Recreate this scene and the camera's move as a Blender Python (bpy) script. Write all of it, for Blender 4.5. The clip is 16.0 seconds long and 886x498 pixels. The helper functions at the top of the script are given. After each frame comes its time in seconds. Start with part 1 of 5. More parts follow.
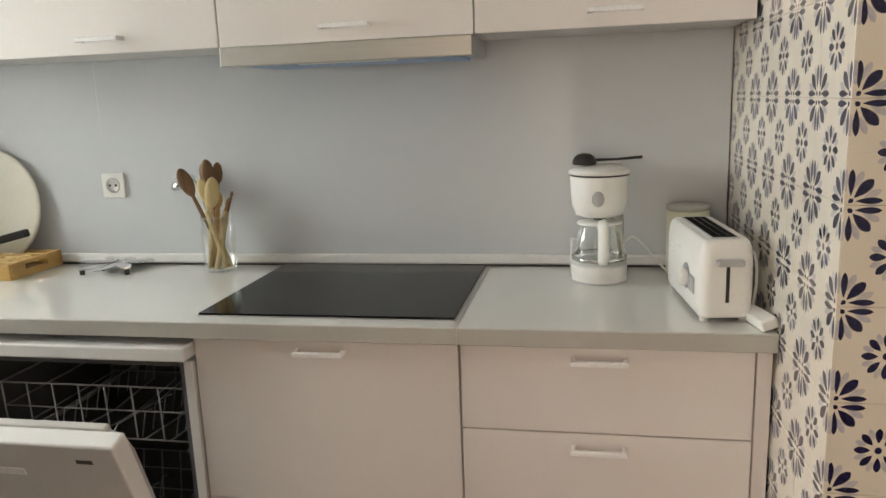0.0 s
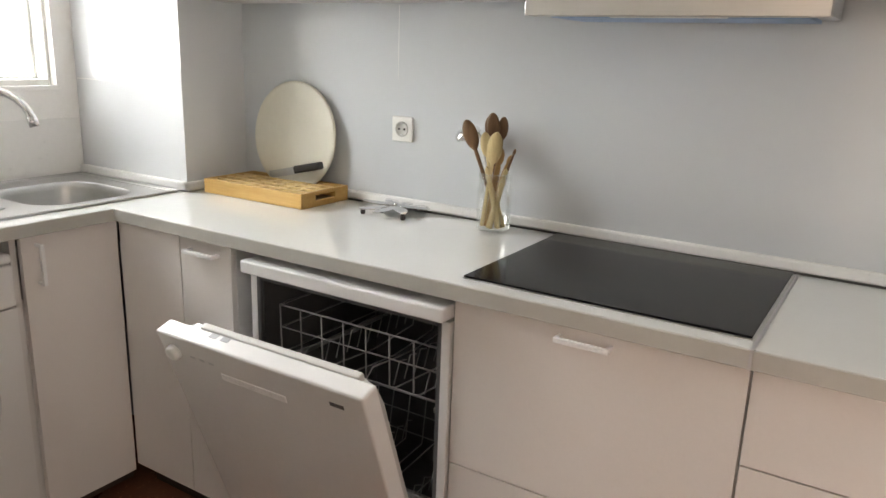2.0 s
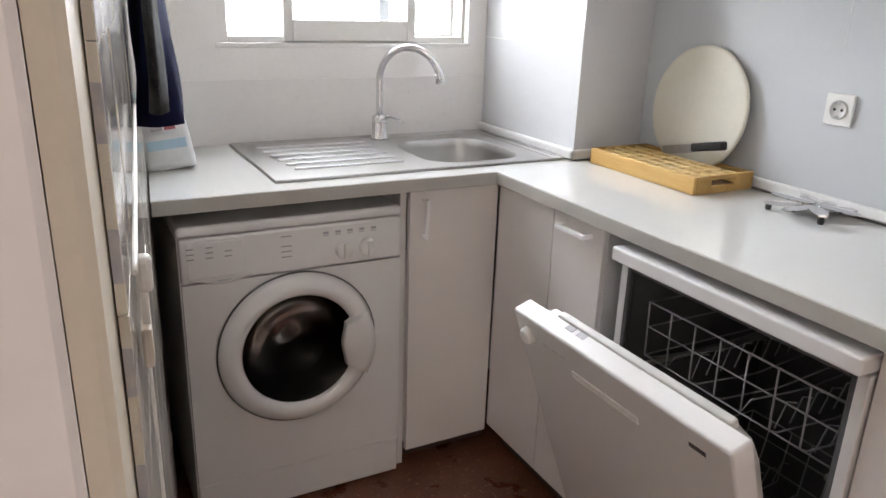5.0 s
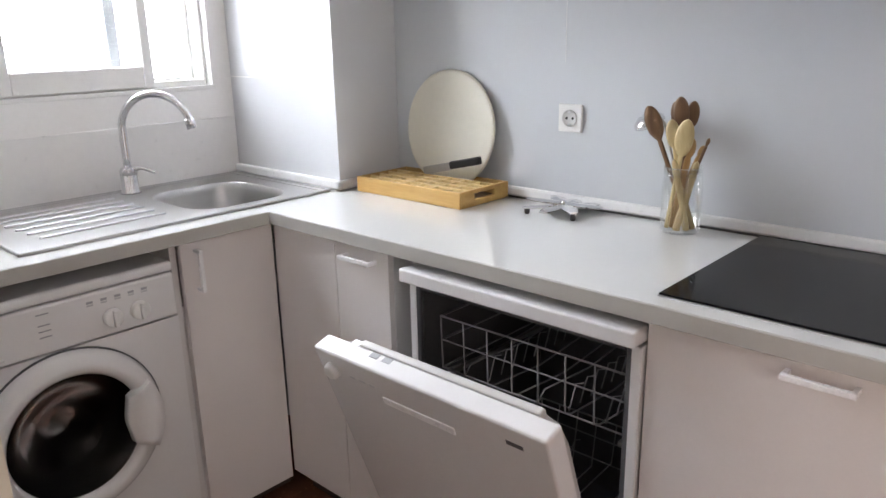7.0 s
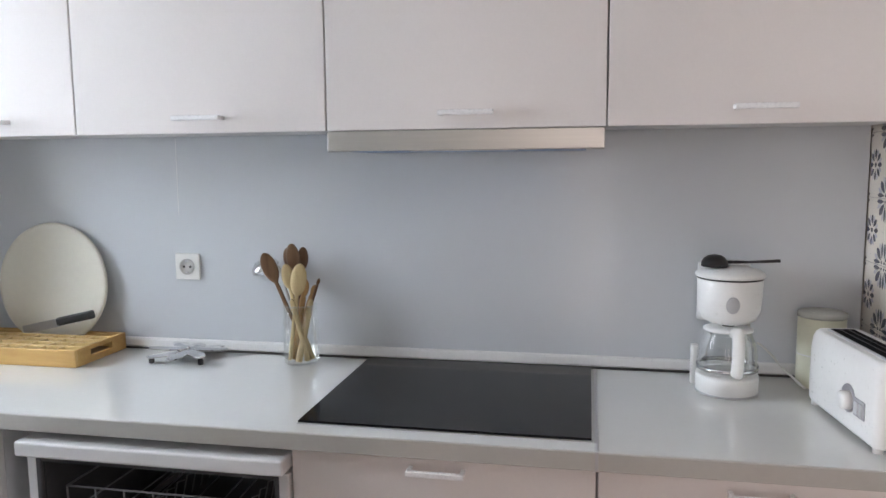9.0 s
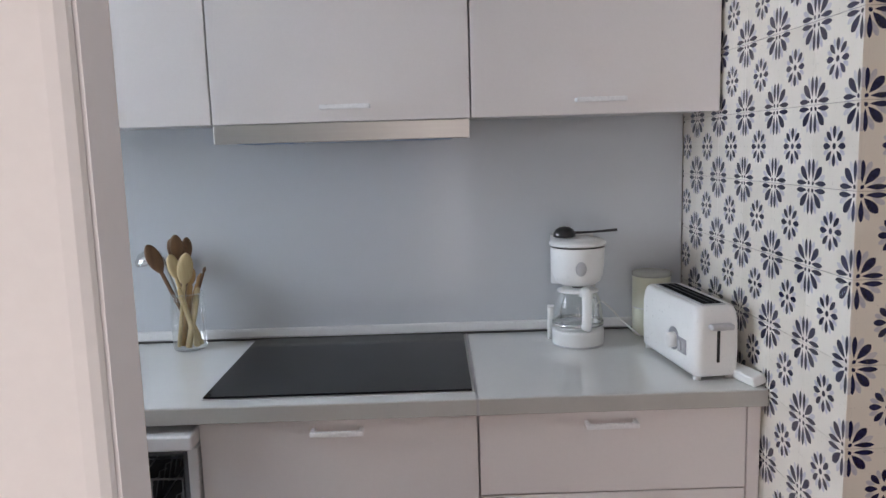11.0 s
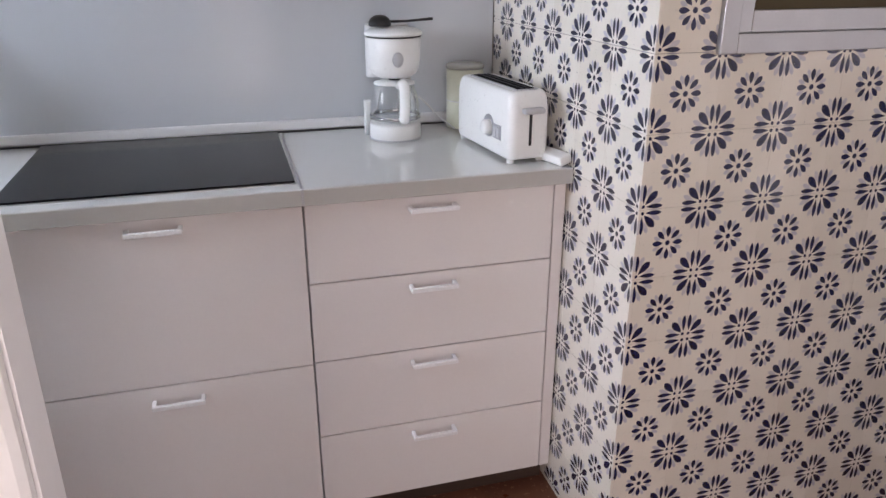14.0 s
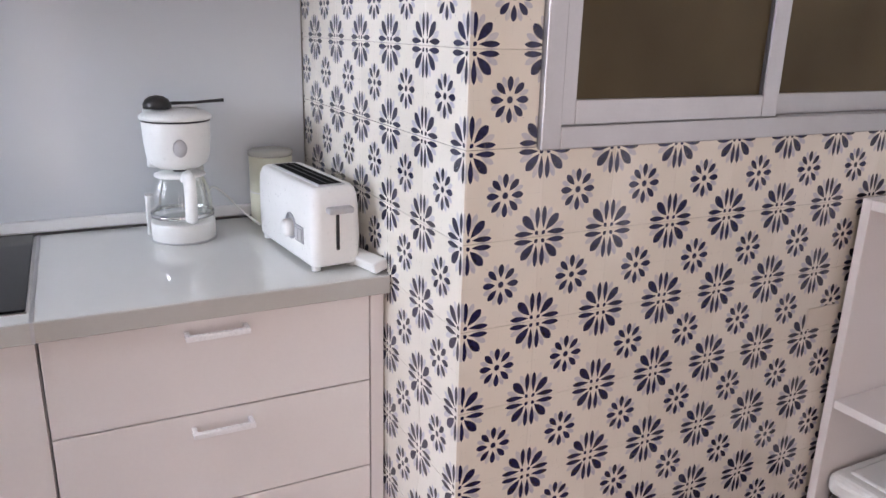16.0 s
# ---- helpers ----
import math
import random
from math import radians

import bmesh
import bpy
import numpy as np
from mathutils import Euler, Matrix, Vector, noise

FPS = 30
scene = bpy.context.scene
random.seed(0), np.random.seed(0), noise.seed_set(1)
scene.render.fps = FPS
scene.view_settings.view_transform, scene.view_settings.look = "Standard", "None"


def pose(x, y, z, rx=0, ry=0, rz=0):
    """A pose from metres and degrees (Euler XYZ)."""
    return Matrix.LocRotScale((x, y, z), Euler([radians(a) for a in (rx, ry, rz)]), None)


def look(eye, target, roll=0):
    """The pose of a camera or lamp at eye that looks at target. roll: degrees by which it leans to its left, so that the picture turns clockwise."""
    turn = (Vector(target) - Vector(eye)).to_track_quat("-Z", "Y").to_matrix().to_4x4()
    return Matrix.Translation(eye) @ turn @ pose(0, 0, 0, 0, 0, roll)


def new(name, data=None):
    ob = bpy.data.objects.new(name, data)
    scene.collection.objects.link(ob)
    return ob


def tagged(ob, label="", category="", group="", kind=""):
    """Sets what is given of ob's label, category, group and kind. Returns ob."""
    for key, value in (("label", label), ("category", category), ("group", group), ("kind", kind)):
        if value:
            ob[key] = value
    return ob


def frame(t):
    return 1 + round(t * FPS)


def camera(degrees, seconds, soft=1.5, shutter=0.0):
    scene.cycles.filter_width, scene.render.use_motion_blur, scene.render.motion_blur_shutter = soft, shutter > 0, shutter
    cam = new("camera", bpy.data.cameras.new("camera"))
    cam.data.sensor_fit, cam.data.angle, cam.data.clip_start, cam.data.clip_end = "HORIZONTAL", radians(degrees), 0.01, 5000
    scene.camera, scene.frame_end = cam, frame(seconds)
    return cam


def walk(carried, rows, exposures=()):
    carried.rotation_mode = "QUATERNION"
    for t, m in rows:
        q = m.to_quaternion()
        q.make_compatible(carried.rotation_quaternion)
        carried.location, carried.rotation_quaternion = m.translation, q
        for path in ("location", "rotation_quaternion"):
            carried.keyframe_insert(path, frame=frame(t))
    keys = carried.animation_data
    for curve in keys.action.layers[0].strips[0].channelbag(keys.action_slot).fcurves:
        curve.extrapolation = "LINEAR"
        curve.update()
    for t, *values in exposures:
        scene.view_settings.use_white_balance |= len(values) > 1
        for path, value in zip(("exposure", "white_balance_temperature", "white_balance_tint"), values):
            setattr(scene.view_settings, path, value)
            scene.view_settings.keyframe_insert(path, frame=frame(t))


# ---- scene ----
cam = camera(61.9, 16.0)
PATH = [
    (0, (-0.356, -2.015, 1.374), (-0.736, -0.092, 0.973), -2.2),
    (0.5, (-0.373, -1.974, 1.374), (-0.624, -0.032, 0.968), -1.4),
    (1, (-0.414, -1.928, 1.375), (-0.921, -0.046, 0.93), -1.5),
    (1.5, (-0.452, -1.89, 1.376), (-1.157, -0.079, 0.902), -0.8),
    (2, (-0.451, -1.866, 1.381), (-1.469, -0.223, 0.867), 2.0),
    (2.5, (-0.465, -1.86, 1.384), (-1.708, -0.387, 0.85), 1.4),
    (3, (-0.506, -1.843, 1.383), (-1.806, -0.434, 0.816), 0.7),
    (3.5, (-0.543, -1.818, 1.378), (-1.881, -0.45, 0.798), 0.6),
    (4, (-0.591, -1.775, 1.377), (-2.053, -0.555, 0.765), 3.0),
    (4.2, (-0.607, -1.763, 1.378), (-2.143, -0.649, 0.748), 3.9),
    (6.3, (-0.603, -1.634, 1.376), (-2.33, -0.846, 0.747), 0.2),
    (6.5, (-0.613, -1.653, 1.379), (-2.265, -0.717, 0.751), -0.0),
    (7, (-0.639, -1.748, 1.383), (-1.941, -0.337, 0.82), -1.2),
    (7.5, (-0.652, -1.821, 1.378), (-1.669, -0.181, 0.851), -2.0),
    (8, (-0.647, -1.849, 1.39), (-1.36, -0.036, 0.937), -1.3),
    (8.5, (-0.637, -1.871, 1.42), (-1.132, 0.042, 1.112), -0.5),
    (8.7, (-0.634, -1.889, 1.428), (-1.076, 0.048, 1.191), -0.4),
    (10.8, (-0.665, -2.082, 1.457), (-0.756, -0.097, 1.228), -0.9),
    (11, (-0.69, -2.102, 1.443), (-0.675, -0.121, 1.171), -1.7),
    (11.5, (-0.718, -2.129, 1.431), (-0.411, -0.189, 1.057), -1.9),
    (12, (-0.714, -2.109, 1.424), (-0.105, -0.249, 1.015), -1.0),
    (12.5, (-0.684, -2.026, 1.405), (0.058, -0.23, 0.932), 0.2),
    (13, (-0.674, -1.966, 1.39), (-0.076, -0.145, 0.817), 1.0),
    (13.5, (-0.719, -2.048, 1.371), (-0.172, -0.246, 0.699), 0.4),
    (14, (-0.741, -2.097, 1.366), (-0.226, -0.31, 0.63), -0.0),
    (14.5, (-0.725, -2.084, 1.364), (-0.177, -0.306, 0.629), 0.3),
    (15, (-0.682, -2.019, 1.361), (-0.05, -0.267, 0.632), 0.8),
    (15.5, (-0.605, -1.936, 1.381), (0.107, -0.189, 0.716), 0.5),
    (16, (-0.525, -1.865, 1.379), (0.341, -0.155, 0.806), 1.4),
]
EXPOSURES = [(0, -0.41, 8050, 13), (1.5, -0.12, 7950, 16), (3.5, -0.205, 7550, 19), (6.5, -0.095, 7100, 22), (8.5, -0.235, 6800, 19), (11, -0.63, 6400, 18), (12.2, -0.41, 6430, 22), (13.3, -0.08, 6450, 22), (14.5, -0.31, 6520, 23), (16, -0.02, 6480, 23)]
walk(cam, [(t, look(eye, target, roll)) for t, eye, target, roll in PATH], EXPOSURES)

# ---- world and light ----
world = bpy.data.worlds.new("sky")
scene.world = world
world.use_nodes = True
wn = world.node_tree.nodes
sky = wn.new("ShaderNodeTexSky")
sky.sky_type = "NISHITA"
sky.sun_disc = False
sky.sun_elevation = radians(48)
sky.sun_rotation = radians(200)
wn["Background"].inputs["Strength"].default_value = 0.12
world.node_tree.links.new(sky.outputs[0], wn["Background"].inputs["Color"])


def area_light(name, m, sx, sy, watts, color):
    la = bpy.data.lights.new(name, "AREA")
    la.shape, la.size, la.size_y, la.energy, la.color = "RECTANGLE", sx, sy, watts, color
    ob = new(name, la)
    ob.matrix_world = m
    return ob


sun = new("sun", bpy.data.lights.new("sun", "SUN"))
sun.data.energy, sun.data.angle, sun.data.color = 2.5, radians(0.6), (1.0, 0.95, 0.87)
sun.matrix_world = look((6, -10, 12), (4.6, -3.2, 0))
# first two lamps: daylight in the kitchen window and the balcony door behind the camera
area_light("window_daylight", look((-3.42, -0.82, 1.76), (0.0, -0.78, 1.32)), 1.05, 1.05, 106.0, (0.74, 0.885, 1.0))
area_light("slot_daylight", look((-0.62, -3.27, 0.95), (-0.5, 0.0, 0.95)), 0.30, 1.7, 6.5, (1.0, 0.92, 0.85))
# added fill lamp that brightens the door frame; its opening is unseen
area_light("hall_daylight", look((-1.50, -3.27, 1.00), (-1.3, 0.0, 1.00)), 0.60, 1.7, 14.0, (1.0, 0.90, 0.83))
# two added fill lamps that brighten the east-facing fronts; no known source there
area_light("far_daylight", look((3.6, -2.75, 1.35), (-2.3, -0.9, 1.0)), 1.2, 2.0, 12.5, (1.0, 0.86, 0.67))
area_light("east_daylight", look((1.52, -2.44, 1.15), (-2.0, -1.6, 1.1)), 1.2, 2.0, 2.2, (1.0, 0.94, 0.87))

# ---- materials ----


class Nodes:
    """Short hand for building one material's node tree."""

    def __init__(self, name):
        self.mat = bpy.data.materials.new(name)
        self.mat.use_nodes = True
        self.t = self.mat.node_tree
        self.bsdf = self.t.nodes["Principled BSDF"]

    def node(self, kind, **props):
        n = self.t.nodes.new(kind)
        for k, v in props.items():
            setattr(n, k, v)
        return n

    def put(self, value, socket):
        if isinstance(value, bpy.types.NodeSocket):
            self.t.links.new(value, socket)
        else:
            socket.default_value = value

    def math(self, op, a, b=0.0, c=0.0):
        n = self.node("ShaderNodeMath", operation=op)
        for v, s in zip((a, b, c), n.inputs):
            self.put(v, s)
        return n.outputs[0]

    def mix(self, fac, a, b):
        n = self.node("ShaderNodeMix", data_type="RGBA")
        self.put(fac, n.inputs["Factor"])
        for v, key in ((a, 6), (b, 7)):
            self.put(v if isinstance(v, bpy.types.NodeSocket) else (*v, 1.0), n.inputs[key])
        return n.outputs[2]

    def coords(self, key="Object"):
        return self.node("ShaderNodeTexCoord").outputs[key]

    def noise(self, scale, detail=4.0, rough=0.55, vector=None):
        n = self.node("ShaderNodeTexNoise")
        n.inputs["Scale"].default_value, n.inputs["Detail"].default_value, n.inputs["Roughness"].default_value = scale, detail, rough
        self.t.links.new(vector or self.coords(), n.inputs["Vector"])
        return n.outputs[0]

    def ramp(self, fac, lo, hi, a=0.0, b=1.0):
        n = self.node("ShaderNodeMapRange")
        self.put(fac, n.inputs[0])
        for k, v in zip((1, 2, 3, 4), (lo, hi, a, b)):
            n.inputs[k].default_value = v
        return n.outputs[0]

    def bump(self, height, strength, distance=0.002):
        n = self.node("ShaderNodeBump")
        n.inputs["Strength"].default_value, n.inputs["Distance"].default_value = strength, distance
        self.put(height, n.inputs["Height"])
        self.t.links.new(n.outputs[0], self.bsdf.inputs["Normal"])

    def set(self, **values):
        for k, v in values.items():
            key = k.replace("_", " ")
            if isinstance(v, tuple) and len(v) == 3:
                v = (*v, 1.0)
            self.put(v, self.bsdf.inputs[key])
        return self.mat


def surface(name, color, rough, vary=0.06, scale=3.0, grain=60.0, bump=0.05, metal=0.0, coat=0.0, spec=0.5, even=0.15):
    """A plain surface with stains at one scale, grain at another, and fine relief."""
    n = Nodes(name)
    big, small = n.noise(scale, 3.0), n.noise(grain, 4.0)
    dark = tuple(c * (1 - 2.2 * vary) for c in color)
    light = tuple(min(1.0, c * (1 + vary)) for c in color)
    mixed = n.mix(n.ramp(n.math("ADD", n.math("MULTIPLY", big, 0.7), n.math("MULTIPLY", small, 0.3)), 0.3, 0.7), dark, light)
    n.set(Base_Color=mixed, Roughness=n.ramp(small, 0.2, 0.8, max(0.02, rough * (1 - even)), min(1.0, rough * (1 + even))), Metallic=metal)
    n.set(Coat_Weight=coat, Coat_Roughness=0.08, Specular_IOR_Level=spec)
    if bump:
        n.bump(small, bump)
    return n.mat


M = {}
M["wall_paint"] = surface("white_wall_paint", (0.86, 0.85, 0.83), 0.65, 0.03, 1.5, 90, 0.10)
M["cream_paint"] = surface("cream_wall_paint", (0.76, 0.69, 0.57), 0.6, 0.04, 2, 90, 0.1)
M["jamb_paint"] = surface("cream_door_frame_paint", (0.86, 0.85, 0.85), 0.45, 0.04, 4, 40, 0.08)
M["ceiling"] = surface("ceiling_paint", (0.84, 0.83, 0.81), 0.8, 0.03, 1.2, 120, 0.12)
M["splash"] = surface("gloss_grey_splash_panel", (0.595, 0.617, 0.640), 0.29, 0.004, 0.7, 3.0, 0.0, coat=0.22, spec=0.4, even=0.05)
M["panel_white"] = surface("gloss_white_wall_panel", (0.70, 0.71, 0.73), 0.12, 0.012, 0.8, 4.0, 0.0, coat=0.3, even=0.05)
M["tile_band"] = surface("pale_wall_tile_band", (0.80, 0.79, 0.775), 0.3, 0.03, 2, 40, 0.02)
M["cabinet"] = surface("white_cabinet_foil", (0.825, 0.778, 0.755), 0.38, 0.02, 2.0, 160, 0.03)
M["cabinet_body"] = surface("white_cabinet_board", (0.70, 0.68, 0.67), 0.5, 0.03, 3, 120, 0.03)
M["handle"] = surface("white_lacquered_handle", (0.90, 0.89, 0.89), 0.28, 0.02, 20, 200, 0.01)
M["worktop"] = surface("white_gloss_worktop", (0.685, 0.69, 0.665), 0.05, 0.015, 2.5, 70, 0.0, coat=0.6)
# same laminate as the top, with the edge's shading put into a greyer colour
M["worktop_edge"] = surface("shaded_worktop_edge", (0.49, 0.475, 0.44), 0.4, 0.03, 6, 120, 0.03)
M["trim"] = surface("white_upstand_strip", (0.80, 0.795, 0.785), 0.3, 0.03, 5, 80, 0.02)
M["seal"] = surface("dark_silicone_joint", (0.06, 0.055, 0.05), 0.6, 0.1, 9, 60, 0.05)
M["hob_glass"] = surface("black_ceramic_glass", (0.005, 0.005, 0.006), 0.12, 0.1, 4, 90, 0.0, spec=0.2)
M["chrome"] = surface("polished_chrome", (0.72, 0.72, 0.73), 0.10, 0.04, 12, 200, 0.004, metal=1.0)
M["aluminium"] = surface("anodised_aluminium", (0.53, 0.525, 0.53), 0.40, 0.05, 7, 160, 0.02, metal=0.85)
M["plinth"] = surface("dark_brown_plinth", (0.07, 0.042, 0.03), 0.5, 0.15, 4, 60, 0.05)
M["appliance"] = surface("white_appliance_enamel", (0.80, 0.79, 0.785), 0.24, 0.02, 3, 120, 0.01, coat=0.2)
M["appliance_grey"] = surface("grey_appliance_plastic", (0.50, 0.50, 0.51), 0.35, 0.04, 8, 120, 0.02)
M["white_plastic"] = surface("white_plastic", (0.82, 0.815, 0.79), 0.30, 0.025, 8, 120, 0.012)
M["mark_grey"] = surface("printed_grey_mark", (0.36, 0.36, 0.38), 0.4, 0.03, 20, 90, 0.0)
M["black_plastic"] = surface("black_plastic", (0.018, 0.017, 0.017), 0.38, 0.1, 10, 120, 0.03)
# tub steel darkened to hold the shade of the interior
M["dark_inside"] = surface("shaded_tub_steel", (0.13, 0.13, 0.135), 0.34, 0.12, 5, 90, 0.02, metal=0.35)
M["wire"] = surface("grey_coated_wire", (0.38, 0.39, 0.41), 0.32, 0.03, 20, 160, 0.0)
# drum steel darkened to carry the shade inside the machine
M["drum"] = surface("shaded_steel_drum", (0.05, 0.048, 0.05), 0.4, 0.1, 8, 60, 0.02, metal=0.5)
M["laundry"] = surface("dark_mixed_laundry", (0.075, 0.05, 0.035), 0.9, 0.3, 25, 200, 0.4)
M["rubber"] = surface("grey_rubber_seal", (0.10, 0.10, 0.105), 0.6, 0.1, 12, 90, 0.05)
M["grout"] = surface("beige_grout", (0.58, 0.52, 0.44), 0.85, 0.12, 6, 120, 0.2)
# plaster with the unlit room's shade in its colour
M["backdrop_dark"] = surface("room_shade_plaster", (0.30, 0.26, 0.20), 0.9, 0.05, 2, 40, 0.1)


def floor_material():
    n = Nodes("polished_red_brown_floor")
    patch, speck = n.noise(5.0, 5.0, 0.65), n.noise(75.0, 3.0, 0.6)
    base = n.mix(n.ramp(patch, 0.32, 0.7), (0.115, 0.040, 0.022), (0.215, 0.085, 0.045))
    n.set(Base_Color=n.mix(n.ramp(speck, 0.60, 0.70), base, (0.36, 0.20, 0.12)), Roughness=n.ramp(patch, 0.3, 0.7, 0.24, 0.42))
    n.bump(speck, 0.06)
    return n.mat


def glass_material(name, color, rough=0.0, ior=1.45):
    n = Nodes(name)
    n.set(Base_Color=color, Roughness=rough, IOR=ior, Transmission_Weight=1.0)
    return n.mat


def frosted_material():
    n = Nodes("brown_frosted_glass")
    cloud, ripple = n.noise(2.2, 3.0), n.noise(160.0, 2.0)
    n.set(Base_Color=n.mix(n.ramp(cloud, 0.3, 0.7), (0.078, 0.057, 0.027), (0.15, 0.115, 0.056)), Roughness=0.48, Transmission_Weight=0.25, IOR=1.3)
    n.bump(ripple, 0.25)
    return n.mat


def wood_material(name, light, dark, stretch=(40.0, 3.0, 40.0), rough=0.45):
    n = Nodes(name)
    m = n.node("ShaderNodeMapping")
    m.inputs["Scale"].default_value = stretch
    n.t.links.new(n.coords(), m.inputs[0])
    grain = n.noise(1.0, 6.0, 0.65, m.outputs[0])
    fine = n.noise(5.0, 3.0, 0.6, m.outputs[0])
    n.set(Base_Color=n.mix(n.ramp(n.math("ADD", n.math("MULTIPLY", grain, 0.75), n.math("MULTIPLY", fine, 0.25)), 0.32, 0.68), dark, light), Roughness=n.ramp(fine, 0.2, 0.8, rough - 0.08, rough + 0.1))
    n.bump(grain, 0.12)
    return n.mat


PITCH = 0.1480


def flower_tile_material():
    """Cream glaze with a dark blue flower in the middle and a quarter of a larger one in each corner."""
    n = Nodes("blue_flower_glazed_tile")
    sep = n.node("ShaderNodeSeparateXYZ")
    n.t.links.new(n.coords(), sep.inputs[0])
    wob = n.math("MULTIPLY", n.math("SUBTRACT", n.noise(55.0, 2.0), 0.5), 0.0016)
    x, y = n.math("ADD", sep.outputs[0], wob), n.math("SUBTRACT", sep.outputs[1], wob)

    def pointed(along):
        """Narrows a brush stroke to a point at both ends."""
        rest = n.math("MAXIMUM", n.math("SUBTRACT", 1.0, n.math("MULTIPLY", along, n.math("MULTIPLY", along, 0.86))), 0.0004)
        return n.math("MULTIPLY", n.math("POWER", rest, 0.80), 1.12)

    def petals(cx, cy, count, turn, mid, half, wide, taper):
        r = n.math("SQRT", n.math("ADD", n.math("MULTIPLY", cx, cx), n.math("MULTIPLY", cy, cy)))
        step = 2 * math.pi / count
        a = n.math("ADD", n.math("ARCTAN2", cy, cx), 4 * math.pi + step / 2 - turn)
        a = n.math("SUBTRACT", n.math("MODULO", a, step), step / 2)
        along = n.math("DIVIDE", n.math("SUBTRACT", n.math("MULTIPLY", r, n.math("COSINE", a)), mid), half)
        width = n.math("MULTIPLY_ADD", along, wide * taper, wide)
        across = n.math("DIVIDE", n.math("MULTIPLY", r, n.math("SINE", a)), n.math("MULTIPLY", width, pointed(along)))
        return n.ramp(n.math("ABSOLUTE", across), 1.10, 0.86), r

    h = PITCH / 2
    qx, qy = n.math("SUBTRACT", h, n.math("ABSOLUTE", x)), n.math("SUBTRACT", h, n.math("ABSOLUTE", y))
    far, near = n.math("MAXIMUM", qx, qy), n.math("MINIMUM", qx, qy)

    def leaf(turn, mid, offset, half, wide, taper):
        """One drop-shaped brush stroke of the corner flower, turned away from the joint."""
        c, s = math.cos(turn), math.sin(turn)
        u = n.math("ADD", n.math("MULTIPLY", far, c), n.math("MULTIPLY", near, s))
        v = n.math("SUBTRACT", n.math("MULTIPLY", near, c), n.math("MULTIPLY", far, s))
        along = n.math("DIVIDE", n.math("SUBTRACT", u, mid), half)
        width = n.math("MULTIPLY", n.math("MULTIPLY_ADD", along, wide * taper, wide), pointed(along))
        return n.ramp(n.math("ABSOLUTE", n.math("DIVIDE", n.math("SUBTRACT", v, offset), width)), 1.12, 0.84)

    big = n.math("MAXIMUM", leaf(math.pi / 4, 0.0338, 0.0, 0.0168, 0.0070, 0.42), leaf(0.02, 0.0328, 0.0062, 0.0174, 0.0042, 0.35))
    big_soft = n.math("MAXIMUM", leaf(0.42, 0.0400, 0.0, 0.0125, 0.0042, 0.45), leaf(0.0, 0.0350, 0.0, 0.0150, 0.0013, 0.2))
    big_in = leaf(math.pi / 4, 0.0098, 0.0, 0.0040, 0.0033, 0.2)
    small, rs = petals(x, y, 8, 0.0, 0.0236, 0.0110, 0.0051, 0.30)
    small_soft, _ = petals(x, y, 8, math.pi / 8, 0.0275, 0.0085, 0.0036, 0.4)
    dot = n.ramp(rs, 0.0062, 0.0048)
    soft = n.math("MAXIMUM", big_soft, small_soft)
    dark = n.math("MAXIMUM", n.math("MAXIMUM", big, small), n.math("MAXIMUM", dot, big_in))
    cloud = n.noise(14.0, 3.0)
    tone = n.node("ShaderNodeObjectInfo").outputs["Random"]
    cream = n.mix(n.ramp(n.math("ADD", n.math("MULTIPLY", cloud, 0.6), n.math("MULTIPLY", tone, 0.4)), 0.25, 0.75), (0.725, 0.675, 0.575), (0.79, 0.745, 0.65))
    blue = n.mix(n.ramp(n.noise(120.0, 2.0), 0.35, 0.7), (0.009, 0.010, 0.038), (0.020, 0.022, 0.080))
    col = n.mix(n.math("MULTIPLY", soft, n.ramp(n.noise(70.0, 3.0), 0.3, 0.7, 0.35, 0.8)), cream, (0.36, 0.37, 0.48))
    col = n.mix(dark, col, blue)
    n.set(Base_Color=col, Roughness=n.ramp(cloud, 0.3, 0.7, 0.10, 0.18), Coat_Weight=0.3, Coat_Roughness=0.06)
    n.bump(n.noise(24.0, 2.0), 0.05, 0.003)
    return n.mat


def brushed(name, color, rough, stretch):
    """Brushed metal with long faint scratches."""
    n = Nodes(name)
    m = n.node("ShaderNodeMapping")
    m.inputs["Scale"].default_value = stretch
    n.t.links.new(n.coords(), m.inputs[0])
    line = n.noise(1.0, 4.0, 0.6, m.outputs[0])
    n.set(Base_Color=n.mix(n.ramp(line, 0.3, 0.7), tuple(k * 0.93 for k in color), color), Metallic=1.0, Roughness=n.ramp(line, 0.3, 0.7, rough * 0.9, rough * 1.12))
    return n.mat


M["steel"] = brushed("brushed_stainless_steel", (0.50, 0.495, 0.485), 0.32, (70.0, 3.0, 70.0))
M["hood_steel"] = brushed("brushed_hood_steel", (0.60, 0.58, 0.55), 0.36, (6.0, 120.0, 160.0))
M["satin"] = brushed("satin_metal", (0.74, 0.74, 0.75), 0.30, (60.0, 60.0, 60.0))
M["floor"] = floor_material()
M["tile"] = flower_tile_material()
M["frosted"] = frosted_material()
M["glass"] = glass_material("clear_glass", (0.96, 0.98, 0.97))
M["smoke_glass"] = glass_material("smoked_door_glass", (0.03, 0.027, 0.027), 0.2, 1.2)
M["bamboo"] = wood_material("honey_bamboo", (0.58, 0.365, 0.125), (0.45, 0.25, 0.07), (4.0, 30.0, 40.0))
M["brown_wood"] = wood_material("brown_spoon_wood", (0.21, 0.112, 0.05), (0.115, 0.056, 0.025), (60.0, 60.0, 6.0))
